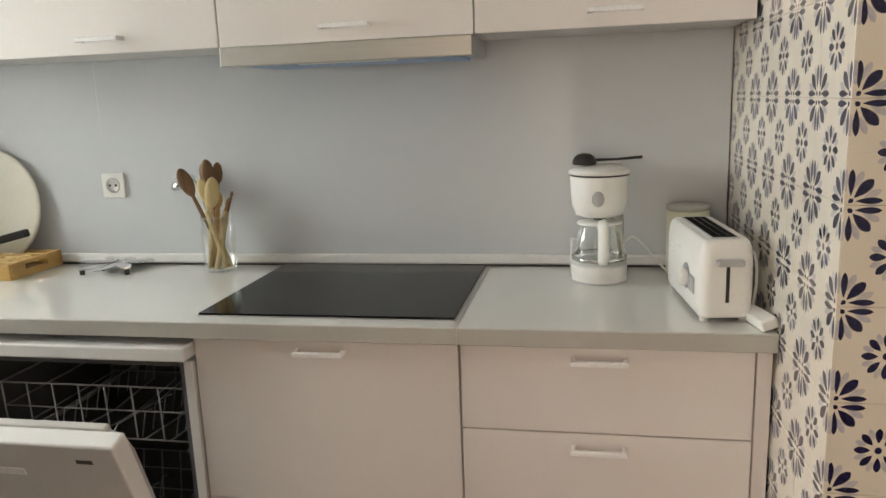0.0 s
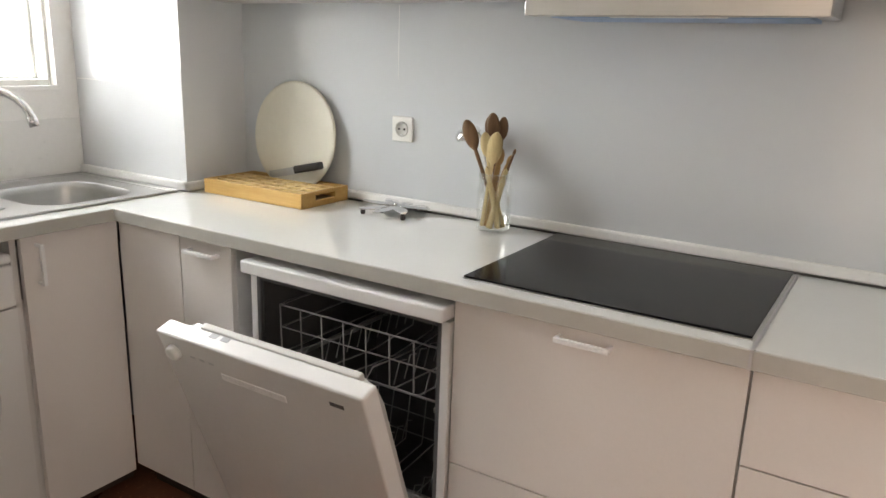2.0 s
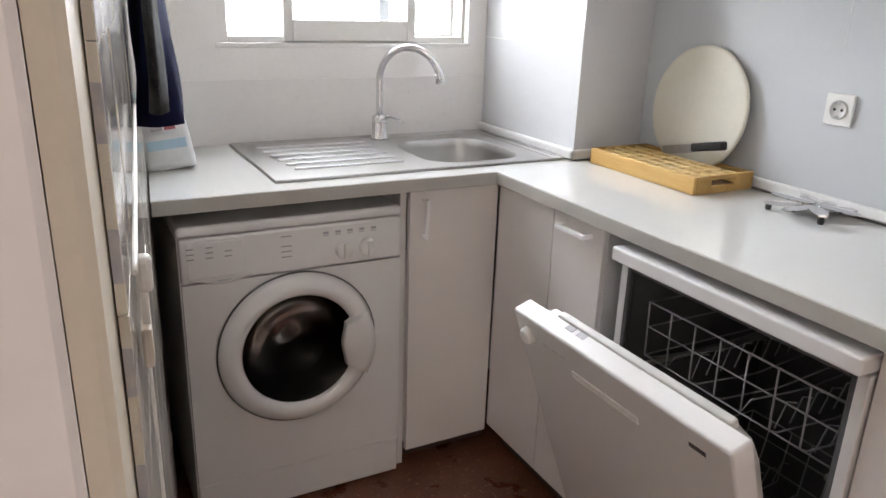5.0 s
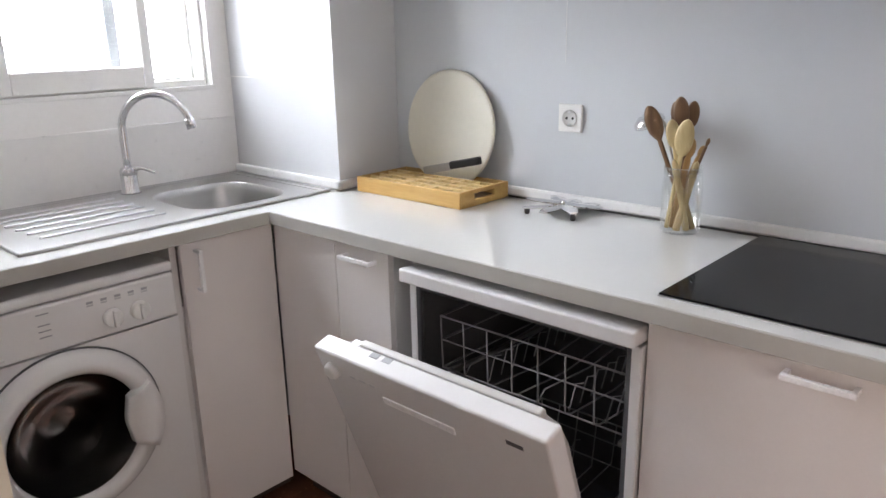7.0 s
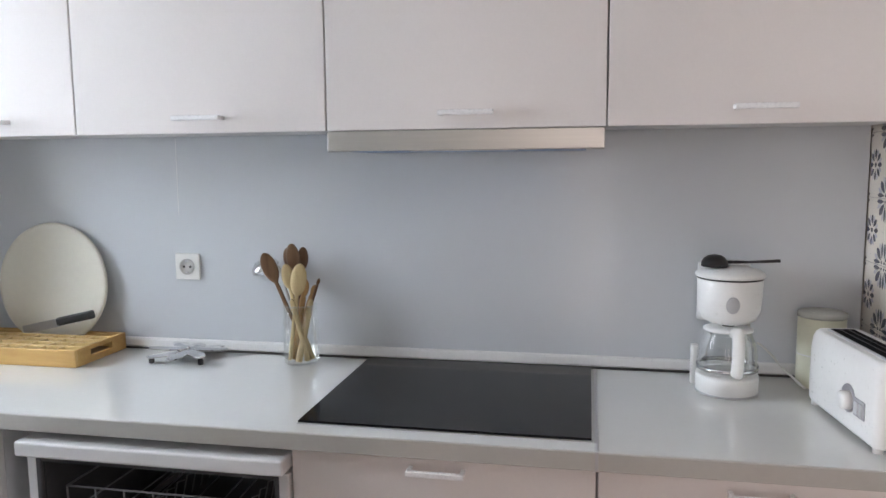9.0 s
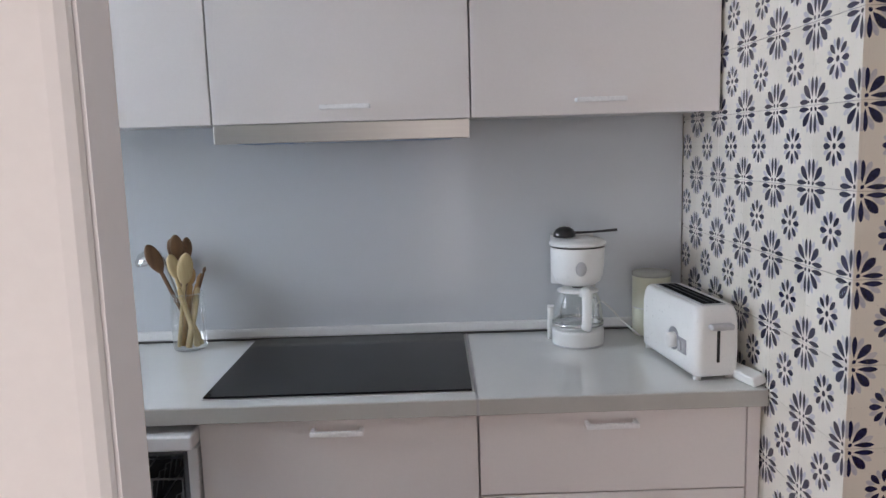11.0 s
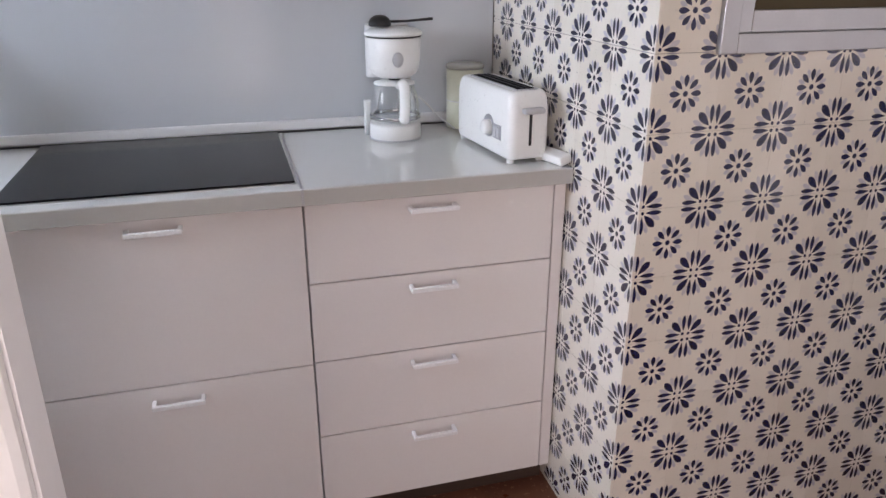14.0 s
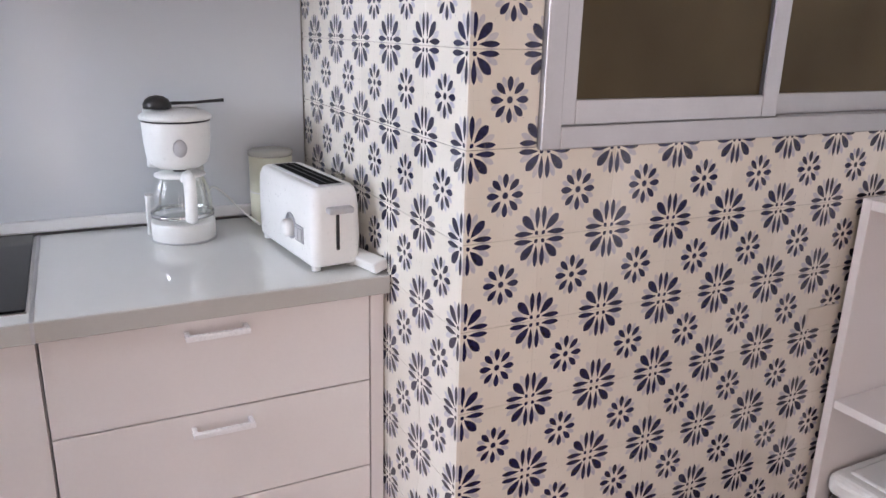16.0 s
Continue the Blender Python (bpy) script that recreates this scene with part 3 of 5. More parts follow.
carcass(cab, LFACE + 0.02, -1.897)
front(cab, "door", -2.098, -1.896, 0.078, 0.880, -1.995, 0.842, 0.115)
front(cab, "blank_panel", LFACE + 0.0035, -2.098, 0.078, 0.880)

cab = thing("base_cabinet", (LFACE, -0.72, 0), "white sink base cabinet with one tall door", "cabinet", "base cabinets")
part("body", box(bmesh.new(), WEST + 0.03, LFACE - 0.0185, -0.868, -0.62, 0.078, 0.70, 0.001, 1), "cabinet_body", cab)
part("side_panel", box(bmesh.new(), WEST + 0.03, LFACE - 0.0185, -0.887, -0.869, 0.0, cz - 0.002, 0.001, 1), "cabinet_body", cab)
part("plinth", box(bmesh.new(), LFACE - 0.071, LFACE - 0.055, -0.868, -0.56, 0, 0.078), "plinth", cab, "dark recessed plinth")
door = part("door", box(bmesh.new(), LFACE - 0.018, LFACE, -0.866, FACE - 0.0025, 0.055, 0.880, 0.0015), "cabinet", cab)
part("handle", handle_bar(0.115, (LFACE, -0.826, 0.797), "z", (1, 0, 0)), "handle", door, "white bar handle")

# wall cabinets
UZ, UY = 1.511, -0.322
splits = (-2.400, -1.851, -1.216, -0.601, -0.006)
for i, (a, b) in enumerate(zip(splits, splits[1:])):
    cab = thing("wall_cabinet", ((a + b) / 2, -0.18, UZ), "white lift-up wall cabinet with a white bar handle", "cabinet", "wall cabinets")
    part("body", box(bmesh.new(), a + 0.001, b - 0.001, UY + 0.0185, NORTH - 0.002, UZ + 0.004, 2.26, 0.001, 1), "cabinet_body", cab)
    f = part("door", box(bmesh.new(), a + 0.002, b - 0.002, UY, UY + 0.018, UZ, 2.26, 0.0015), "cabinet", cab)
    mid = (-2.09, -1.522, -0.897, -0.295)[i]
    part("handle", handle_bar(0.118, (mid, UY, UZ + 0.034)), "handle", f, "white bar handle")
plain("soffit", box(bmesh.new(), -2.400, -0.003, UY + 0.01, NORTH - 0.002, 2.262, TOP), "wall_paint", "white boxed soffit over the wall cabinets", "soffit")

hood = thing("range_hood", (-0.907, -0.19, 1.46), "slim pull-out range hood with a steel front strip", "range hood")
part("body", box(bmesh.new(), -1.203, -0.612, -0.300, -0.060, 1.472, UZ + 0.003, 0.002), "appliance_grey", hood)
part("front_strip", box(bmesh.new(), -1.209, -0.605, -0.338, -0.301, 1.465, 1.509, 0.002), "hood_steel", hood, "brushed steel front strip")
part("filter", box(bmesh.new(), -1.17, -0.645, -0.285, -0.09, 1.4645, 1.472, 0.001, 1), "filter_film", hood, "bluish grease filter")
part("lamp_cover", box(bmesh.new(), -1.03, -0.79, -0.298, -0.287, 1.4640, 1.472, 0.001, 1), "white_plastic", hood)

# ---- sink side ----
def make_sink():
    ob = thing("sink", ((SX0 + SX1) / 2, (SY0 + SY1) / 2, CT), "stainless steel sink with one bowl and ribbed drainer", "sink")
    bm = bmesh.new()
    # deck: a raised rim and a sheet with the bowl's opening
    z = CT + 0.004
    cx, cy = (BX0 + BX1) / 2, (BY0 + BY1) / 2
    bowl = [(cx + x, cy + y) for x, y in rounded(BX1 - BX0, BY1 - BY0, 0.10, 8)]
    n = len(bowl)
    def ring(scale, dz):
        return [(cx + (x - cx) * scale, cy + (y - cy) * scale, CT + dz) for x, y in bowl]
    ring_mesh(bm, [ring(1.0, 0.0052), ring(0.975, 0.002), ring(0.955, -0.02), ring(0.90, -0.13), ring(0.80, -0.150), ring(0.30, -0.155), ring(0.01, -0.156)], cap=False)
    part("bowl", bm, "steel", ob)
    bm = bmesh.new()
    inner = [bm.verts.new((x, y, CT + 0.0054)) for x, y in bowl]
    outline = []
    for x, y in bowl:
        dx, dy = x - cx, y - cy
        k = min((SX1 - cx if dx > 0 else cx - SX0) / max(abs(dx), 1e-6), ((SY1 - cy) if dy > 0 else 0.21) / max(abs(dy), 1e-6))
        outline.append((cx + dx * k, cy + dy * k))
    outer = [bm.verts.new((x, y, CT + 0.0054)) for x, y in outline]
    for i in range(n):
        bm.faces.new((inner[i], outer[i], outer[(i + 1) % n], inner[(i + 1) % n]))
    box(bm, SX0, SX1, SY0, cy - 0.209, CT + 0.0005, CT + 0.0054)
    bmesh.ops.recalc_face_normals(bm, faces=bm.faces)
    part("deck", bm, "steel", ob)
    bm = bmesh.new()
    for x0, x1, y0, y1 in ((SX0, SX1, SY0, SY0 + 0.008), (SX0, SX1, SY1 - 0.008, SY1), (SX0, SX0 + 0.008, SY0, SY1), (SX1 - 0.008, SX1, SY0, SY1)):
        box(bm, x0, x1, y0, y1, CT + 0.0002, CT + 0.0085, 0.003)
    for x0, x1, y0, y1 in ((SX0 + 0.03, SX1 - 0.03, SY1 - 0.033, SY1 - 0.029), (SX0 + 0.028, SX0 + 0.032, SY0 + 0.03, SY1 - 0.03)):
        box(bm, x0, x1, y0, y1, CT + 0.004, CT + 0.0075, 0.0015)
    part("rim", bm, "steel", ob)
    for k in range(6):
        x = SX0 + 0.100 + k * 0.062
        part("drainer_rib", box(bmesh.new(), x, x + 0.007, SY0 + 0.055 + 0.006 * k, -0.815, CT + 0.003, CT + 0.0105, 0.0034), "satin", ob)
    part("drain", lathe([(0.034, 0), (0.034, 0.003), (0.026, 0.004), (0.022, 0.002), (0.004, 0.002)], (cx, cy, CT - 0.1555), 28), "chrome", ob)


make_sink()


def make_faucet():
    x, y, z = -2.875, -0.745, CT + 0.006
    ob = thing("faucet", (x, y, z), "chrome kitchen mixer tap with a high curved spout", "faucet")
    part("base", lathe([(0.030, 0), (0.030, 0.006), (0.026, 0.010), (0.025, 0.060), (0.020, 0.068), (0.012, 0.072)], (x, y, z), 28), "chrome", ob)
    ex, ey = -2.685, -0.622
    pts = [(x, y, z + 0.06), (x, y, z + 0.195)]
    for k in range(1, 15):
        a = math.pi * (1 - k / 14 * 0.93)
        s = (1 + math.cos(a)) / 2
        pts.append((x + (ex - x) * s, y + (ey - y) * s, z + 0.195 + 0.106 * math.sin(a)))
    end = Vector(pts[-1])
    part("spout", tube(curve_points(pts, 3), 0.0115, 14), "chrome", ob)
    part("aerator", tube([end + Vector((-0.002, -0.003, 0.012)), end + Vector((0.002, 0.003, -0.018))], 0.0145, 16), "chrome", ob)
    part("lever", tube(curve_points([(x + 0.012, y + 0.010, z + 0.072), (x + 0.03, y + 0.03, z + 0.076), (x + 0.055, y + 0.062, z + 0.060)], 5), [0.011] * 3 + [0.008] * 8, 12, flat=0.55), "chrome", ob)
    part("lever_base", lathe([(0.0255, 0), (0.0255, 0.016), (0.017, 0.024)], (x, y, z + 0.058), 24), "chrome", ob)


make_faucet()


def make_washing_machine():
    x1 = -2.345
    x0, y0, y1, zt = WEST + 0.09, -1.482, -0.902, 0.845
    ob = thing("washing_machine", ((x0 + x1) / 2, (y0 + y1) / 2, 0), "white front-loading washing machine with a round glass door", "washing machine")
    bm = bmesh.new()
    box(bm, x0, x1 - 0.021, y0, y0 + 0.012, 0.012, zt - 0.028, 0.003)
    box(bm, x0, x1 - 0.021, y1 - 0.012, y1, 0.012, zt - 0.028, 0.003)
    box(bm, x0, x0 + 0.012, y0 + 0.010, y1 - 0.010, 0.012, zt - 0.028)
    box(bm, x0, x1 - 0.030, y0 + 0.010, y1 - 0.010, 0.012, 0.030)
    part("body", bm, "appliance", ob)
    part("lid", box(bmesh.new(), x0, x1 - 0.004, y0 - 0.001, y1 + 0.001, zt - 0.027, zt, 0.010, 3), "appliance", ob)
    part("control_panel", box(bmesh.new(), x1 - 0.030, x1, y0 + 0.003, y1 - 0.003, 0.703, zt - 0.029, 0.006, 3), "appliance", ob)
    bm = bmesh.new()
    hy, hz, hr = -1.197, 0.485, 0.166
    hole, edge = [], []
    for k in range(64):
        u, v = math.cos(2 * math.pi * k / 64), math.sin(2 * math.pi * k / 64)
        reach = min(((y1 - 0.003 - hy) if u > 0 else (hy - y0 - 0.003)) / max(abs(u), 1e-6), ((0.699 - hz) if v > 0 else (hz - 0.128)) / max(abs(v), 1e-6))
        hole.append((hy + hr * u, hz + hr * v))
        edge.append((hy + reach * u, hz + reach * v))
    for ys_, zs_ in (((y0 + 0.003), 0.128), ((y1 - 0.003), 0.128), ((y1 - 0.003), 0.699), ((y0 + 0.003), 0.699)):
        near = min(range(64), key=lambda k: (edge[k][0] - ys_) ** 2 + (edge[k][1] - zs_) ** 2)
        edge[near] = (ys_, zs_)
    ring_mesh(bm, [[(x1 - 0.020, *p) for p in hole], [(x1 - 0.003, *p) for p in hole], [(x1 - 0.003, *p) for p in edge], [(x1 - 0.020, *p) for p in edge]], closed=True, smooth=False)
    part("front_panel", bm, "appliance", ob)
    part("plinth_panel", box(bmesh.new(), x1 - 0.022, x1 - 0.005, y0 + 0.003, y1 - 0.003, 0.014, 0.125, 0.004), "appliance", ob)
    part("detergent_drawer", box(bmesh.new(), x1 - 0.004, x1 + 0.003, y0 + 0.018, -1.328, 0.714, 0.806, 0.003), "appliance", ob)
    bm = bmesh.new()
    add(bm, tube(curve_points([(x1 - 0.001, y0 + 0.02, 0.716), (x1 - 0.001, y0 + 0.07, 0.702), (x1 - 0.001, y0 + 0.12, 0.700), (x1 - 0.001, y0 + 0.17, 0.714)], 5), 0.004, 8))
    part("drawer_grip", bm, "appliance", ob)
    turn = Matrix.Translation((x1, -1.197, 0.485)) @ pose(0, 0, 0, 0, 90, 0)
    R = 0.210
    door = part("door", _moved(lathe([(R, -0.004), (R + 0.002, 0.006), (R - 0.008, 0.022), (R - 0.028, 0.034), (R - 0.044, 0.034), (R - 0.055, 0.020), (R - 0.057, 0.002)], (0, 0, 0), 64, cap=False), turn), "appliance", ob)
    part("door_gap", _moved(lathe([(R + 0.001, 0.0), (R + 0.006, 0.0), (R + 0.006, 0.0022), (R + 0.001, 0.0022)], (0, 0, 0), 64, cap=False), turn), "rubber", ob)
    part("door_glass", _moved(lathe([(R - 0.0565, 0.016), (R - 0.072, 0.010), (R - 0.10, -0.010), (R - 0.14, -0.045), (0.002, -0.055), (0.002, -0.058), (R - 0.142, -0.049), (R - 0.103, -0.013), (R - 0.075, 0.007), (R - 0.0565, 0.012)], (0, 0, 0), 48, cap=False), turn), "smoke_glass", door, "dark bowl-shaped door glass")
    # the drum itself, its inner shade held in the colour
    part("gasket", _moved(lathe([(R - 0.054, 0.002), (R - 0.060, -0.02), (R - 0.070, -0.10), (R - 0.06, -0.30), (0.002, -0.31)], (0, 0, 0), 48, cap=False), turn), "drum", ob, "steel drum behind the glass, shade put into its dark colour")
    grip = bmesh.new()
    # grip plate on the side of the ring towards the sink cabinet
    rings = []
    for k in range(11):
        a = radians(90 - 27 + 54 * k / 10)
        fat = 0.030 + 0.004 * math.sin(math.pi * k / 10)
        deep = 0.020 * math.sin(math.pi * k / 10)
        c, s = math.cos(a), math.sin(a)
        rings.append([((R - 0.040 + fat * u - deep * (u < 0)) * c, (R - 0.040 + fat * u - deep * (u < 0)) * s, h) for u, h in ((-1.15, 0.018), (-1.05, 0.044), (0, 0.054), (0.90, 0.047), (1.08, 0.012))])
    ring_mesh(grip, rings)
    part("door_handle", _moved(grip, turn), "appliance", door)
    for y, z in ((-1.070, 0.745), (-1.003, 0.745)):
        t = Matrix.Translation((x1, y, z)) @ pose(0, 0, 0, 0, 90, 0)
        bm = _moved(lathe([(0.0235, 0), (0.0225, 0.012), (0.019, 0.016), (0.005, 0.016)], (0, 0, 0), 30), t)
        box(bm, x1 + 0.012, x1 + 0.026, y - 0.005, y + 0.005, z - 0.021, z + 0.021, 0.003)
        part("knob", bm, "white_plastic", ob)
    for k in range(5):
        part("printed_mark", box(bmesh.new(), x1 - 0.001, x1 + 0.0006, -1.125 + k * 0.033, -1.110 + k * 0.033, 0.786, 0.790), "appliance_grey", ob)
    for k in range(5):
        part("printed_mark", box(bmesh.new(), x1 - 0.001, x1 + 0.0006, -1.125 + k * 0.033, -1.110 + k * 0.033, 0.792, 0.798), "mark_grey", ob)
    for k in range(4):
        part("indicator", box(bmesh.new(), x1 - 0.001, x1 + 0.0008, -1.235, -1.208, 0.742 + k * 0.014 + (0.012 if k == 3 else 0), 0.745 + k * 0.014 + (0.012 if k == 3 else 0)), "mark_grey", ob)
    for k in range(3):
        for r in range(3 - (k == 2)):
            part("printed_mark", box(bmesh.new(), x1 + 0.0025, x1 + 0.0036, -1.465 + k * 0.045, -1.447 + k * 0.045, 0.765 + r * 0.013, 0.768 + r * 0.013), "mark_grey", ob)
    for y in (y0 + 0.05, y1 - 0.05):
        part("foot", lathe([(0.02, 0), (0.02, 0.014)], (x1 - 0.07, y, 0), 16), "rubber", ob)
    # laundry in the drum
    cloth = single("laundry", _moved(lathe([(0.02, 0), (0.11, 0.01), (0.125, 0.05), (0.10, 0.09), (0.03, 0.11)], (0, 0, 0), 24), Matrix.Translation((x1 - 0.19, -1.197, 0.352))), "laundry", "heap of dark laundry inside the washing machine drum", "laundry")


def _moved(bm, m):
    bm.transform(m)
    return bm


make_washing_machine()


def make_dishwasher():
    x0, x1, y0, y1 = -1.818, -1.217, -0.590, -0.075
    zt = 0.866
    ob = thing("dishwasher", ((x0 + x1) / 2, (y0 + y1) / 2, 0), "white freestanding dishwasher with its door hanging half open", "dishwasher")
    for a, b in ((x0, x0 + 0.022), (x1 - 0.022, x1)):
        part("side_panel", box(bmesh.new(), a, b, y0, y1, 0.03, zt - 0.045, 0.003), "appliance", ob)
    part("lid", box(bmesh.new(), x0 - 0.001, x1 + 0.001, y0 - 0.034, y1, zt - 0.037, zt - 0.004, 0.005, 3), "appliance", ob)
    part("plinth_panel", box(bmesh.new(), x0 + 0.005, x1 - 0.005, y0 + 0.05, y0 + 0.066, 0.0, 0.105, 0.002), "appliance", ob)
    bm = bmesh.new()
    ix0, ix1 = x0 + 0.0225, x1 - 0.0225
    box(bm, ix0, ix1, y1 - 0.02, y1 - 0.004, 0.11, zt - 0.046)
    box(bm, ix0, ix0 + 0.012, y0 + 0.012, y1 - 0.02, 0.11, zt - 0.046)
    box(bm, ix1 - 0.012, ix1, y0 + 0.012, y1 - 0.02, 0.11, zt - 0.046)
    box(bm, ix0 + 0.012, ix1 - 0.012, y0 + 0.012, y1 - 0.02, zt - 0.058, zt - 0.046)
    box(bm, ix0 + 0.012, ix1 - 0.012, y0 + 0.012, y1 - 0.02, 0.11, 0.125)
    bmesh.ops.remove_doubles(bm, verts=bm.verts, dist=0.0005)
    part("tub", bm, "dark_inside", ob, "steel tub with the inside shade in its dark colour")
    bm = bmesh.new()
    box(bm, ix0 - 0.004, ix0 + 0.010, y0 + 0.001, y0 + 0.011, 0.11, zt - 0.047, 0.003)
    box(bm, ix1 - 0.010, ix1 + 0.004, y0 + 0.001, y0 + 0.011, 0.11, zt - 0.047, 0.003)
    box(bm, ix0 + 0.010, ix1 - 0.010, y0 + 0.001, y0 + 0.011, zt - 0.060, zt - 0.047, 0.003)
    part("seal", bm, "rubber", ob)
    # door, built upright and swung about its hinge line
    hinge = Matrix.Translation((0, y0 - 0.012, 0.120)) @ pose(0, 0, 0, 19.5, 0, 0)
    L = 0.691
    door = part("door", _moved(box(bmesh.new(), x0 - 0.001, x1 - 0.008, -0.050, -0.004, 0.0, L, 0.006, 3), hinge), "appliance", ob)
    bm = bmesh.new()
    ring_a, ring_b = [], []
    prof = [(x0 + 0.026, 0.03), (x1 - 0.026, 0.03), (x1 - 0.020, 0.10), (x1 - 0.020, L - 0.07), (x1 - 0.030, L - 0.028), (x1 - 0.065, L - 0.010), (x0 + 0.065, L - 0.010), (x0 + 0.030, L - 0.028), (x0 + 0.020, L - 0.07), (x0 + 0.020, 0.10)]
    ring_mesh(bm, [[(x, -0.004, z) for x, z in prof], [(x, 0.014, z) for x, z in prof], [(x * 0.97 + 0.03 * (x0 + x1) / 2, 0.022, 0.35 + (z - 0.35) * 0.97) for x, z in prof]], smooth=False)
    part("inner_liner", _moved(bm, hinge), "steel", door, "stainless inner door liner")
    part("top_strip", _moved(box(bmesh.new(), x0 + 0.10, x1 - 0.05, -0.006, 0.012, L - 0.014, L + 0.004, 0.004), hinge), "well_grey", door)
    for k in range(2):
        part("display", _moved(box(bmesh.new(), x0 + 0.145 + k * 0.036, x0 + 0.168 + k * 0.036, -0.022, -0.008, L - 0.002, L + 0.0008), hinge), "mark_grey", door)
    knob = _moved(lathe([(0.019, 0), (0.018, 0.012), (0.014, 0.016), (0.004, 0.016)], (0, 0, 0), 28), pose(x0 + 0.045, -0.050, L - 0.048, 90, 0, 0))
    part("knob", _moved(knob, hinge), "white_plastic", door)
    bm = bmesh.new()
    for k in range(3):
        box(bm, x0 + 0.095 + k * 0.03, x0 + 0.110 + k * 0.03, -0.0507, -0.0495, L - 0.052, L - 0.047)
    part("button_row", _moved(bm, hinge), "appliance_grey", door)
    # highlight of the grip recess, built as a raised pale bar
    part("grip_slot", _moved(box(bmesh.new(), x0 + 0.185, x0 + 0.375, -0.0525, -0.0495, L - 0.086, L - 0.068, 0.0012), hinge), "handle", door, "raised pale bar for the highlight on the grip slot")
    part("badge", _moved(box(bmesh.new(), x1 - 0.100, x1 - 0.064, -0.0510, -0.0495, L - 0.046, L - 0.036, 0.0006, 1), hinge), "storage_dark", door, "small dark grey badge")
    # racks
    for name, rx0, rx1, ry0, ry1, rz0, rz1, wires in (("upper_rack", ix0 + 0.035, ix1 - 0.03, y0 + 0.045, y1 - 0.04, 0.600, 0.735, 7), ("lower_rack", ix0 + 0.035, ix1 - 0.03, y0 + 0.035, y1 - 0.04, 0.215, 0.345, 8)):
        rack = part(name, tube([(rx0, ry0, rz1), (rx1, ry0, rz1), (rx1, ry1, rz1), (rx0, ry1, rz1)], 0.0027, 6, closed=True), "wire", ob, "grey wire dish rack")
        for z in (rz0, (rz0 + rz1) / 2 + 0.005):
            part("wire_loop", tube([(rx0, ry0 + 0.004, z), (rx1, ry0 + 0.004, z), (rx1, ry1, z), (rx0, ry1, z)], 0.0023, 6, closed=True), "wire", rack)
        for k in range(wires + 1):
            x = rx0 + (rx1 - rx0) * k / wires
            dip = rz0 - 0.012 + 0.035 * (k % 3 == 1)
            part("wire", tube([(x, ry0, rz1), (x, ry0 + 0.004, rz0), (x, ry0 + 0.03, dip), (x, (ry0 + ry1) / 2, dip - 0.015), (x, ry1 - 0.02, dip), (x, ry1, rz1)], 0.0021, 6), "wire", rack)
        for k in range(9):
            y = ry0 + 0.035 + (ry1 - ry0 - 0.07) * k / 8
            for x in (rx0 + 0.12, rx1 - 0.15, rx1 - 0.06):
                part("tine", tube([(x, y, rz0 - 0.01), (x + 0.012, y + 0.006, rz0 + 0.055), (x + 0.03, y + 0.008, rz0 + 0.062)], 0.0017, 5), "wire", rack)
        for x in (rx0 + 0.005, rx1 - 0.008):
            part("rail", box(bmesh.new(), x - 0.004, x + 0.006, ry0, ry1, rz0 - 0.028, rz0 - 0.016, 0.002), "steel", rack)
    bm = tube([(x0 + 0.14, -0.33, 0.165), (x1 - 0.14, -0.33, 0.165)], 0.012, 10)
    part("spray_arm", bm, "appliance_grey", ob)


make_dishwasher()

# ---- things on the worktop ----


def make_tray():
    x0, x1, y0, y1, z0, z1 = -2.350, -1.930, -0.278, -0.0625, CT + 0.0005, CT + 0.047
    ob = thing("cutlery_tray", ((x0 + x1) / 2, (y0 + y1) / 2, z0), "honey-coloured bamboo box with a lattice of square compartments", "box")
    t = 0.011
    part("front_board", box(bmesh.new(), x0, x1, y0, y0 + t, z0, z1, 0.0025), "bamboo", ob)
    part("back_board", box(bmesh.new(), x0, x1, y1 - t, y1, z0, z1, 0.0025), "bamboo", ob)
    part("end_board", box(bmesh.new(), x0, x0 + t, y0 + t, y1 - t, z0, z1, 0.0025), "bamboo", ob)
    # end board with a hand hole
    bm = bmesh.new()
    mid = (y0 + y1) / 2
    box(bm, x1 - t, x1, y0 + t, mid - 0.045, z0, z1, 0.001)
    box(bm, x1 - t, x1, mid + 0.045, y1 - t, z0, z1, 0.001)
    box(bm, x1 - t, x1, mid - 0.045, mid + 0.045, z0, z0 + 0.018, 0.001)
    box(bm, x1 - t, x1, mid - 0.045, mid + 0.045, z1 - 0.011, z1, 0.001)
    part("end_board", bm, "bamboo", ob, "bamboo end board with a hand hole")
    # compartment shade is put into the bottom's dark colour
    part("bottom", box(bmesh.new(), x0 + t, x1 - t, y0 + t, y1 - t, z0, z0 + 0.006), "bamboo_shade", ob)
    for k in range(1, 7):
        x = x0 + t + (x1 - x0 - 2 * t) * k / 7
        part("divider", box(bmesh.new(), x - 0.0042, x + 0.0042, y0 + t, y1 - 0.052, z1 - 0.016, z1 - 0.003, 0.0012, 1), "bamboo_pale", ob)
    for k in range(1, 5):
        y = y0 + t + (y1 - y0 - 2 * t) * k / 5
        part("divider", box(bmesh.new(), x0 + t, x1 - t, y - 0.0040, y + 0.0040, z1 - 0.016, z1 - 0.002, 0.0012, 1), "bamboo_pale", ob)


make_tray()

# round board leaning on the splash panel
tilt = Matrix.Translation((-2.150, -0.080, CT + 0.0075)) @ pose(0, 0, 0, 90 - 5.0, 0, 0)
R = 0.176
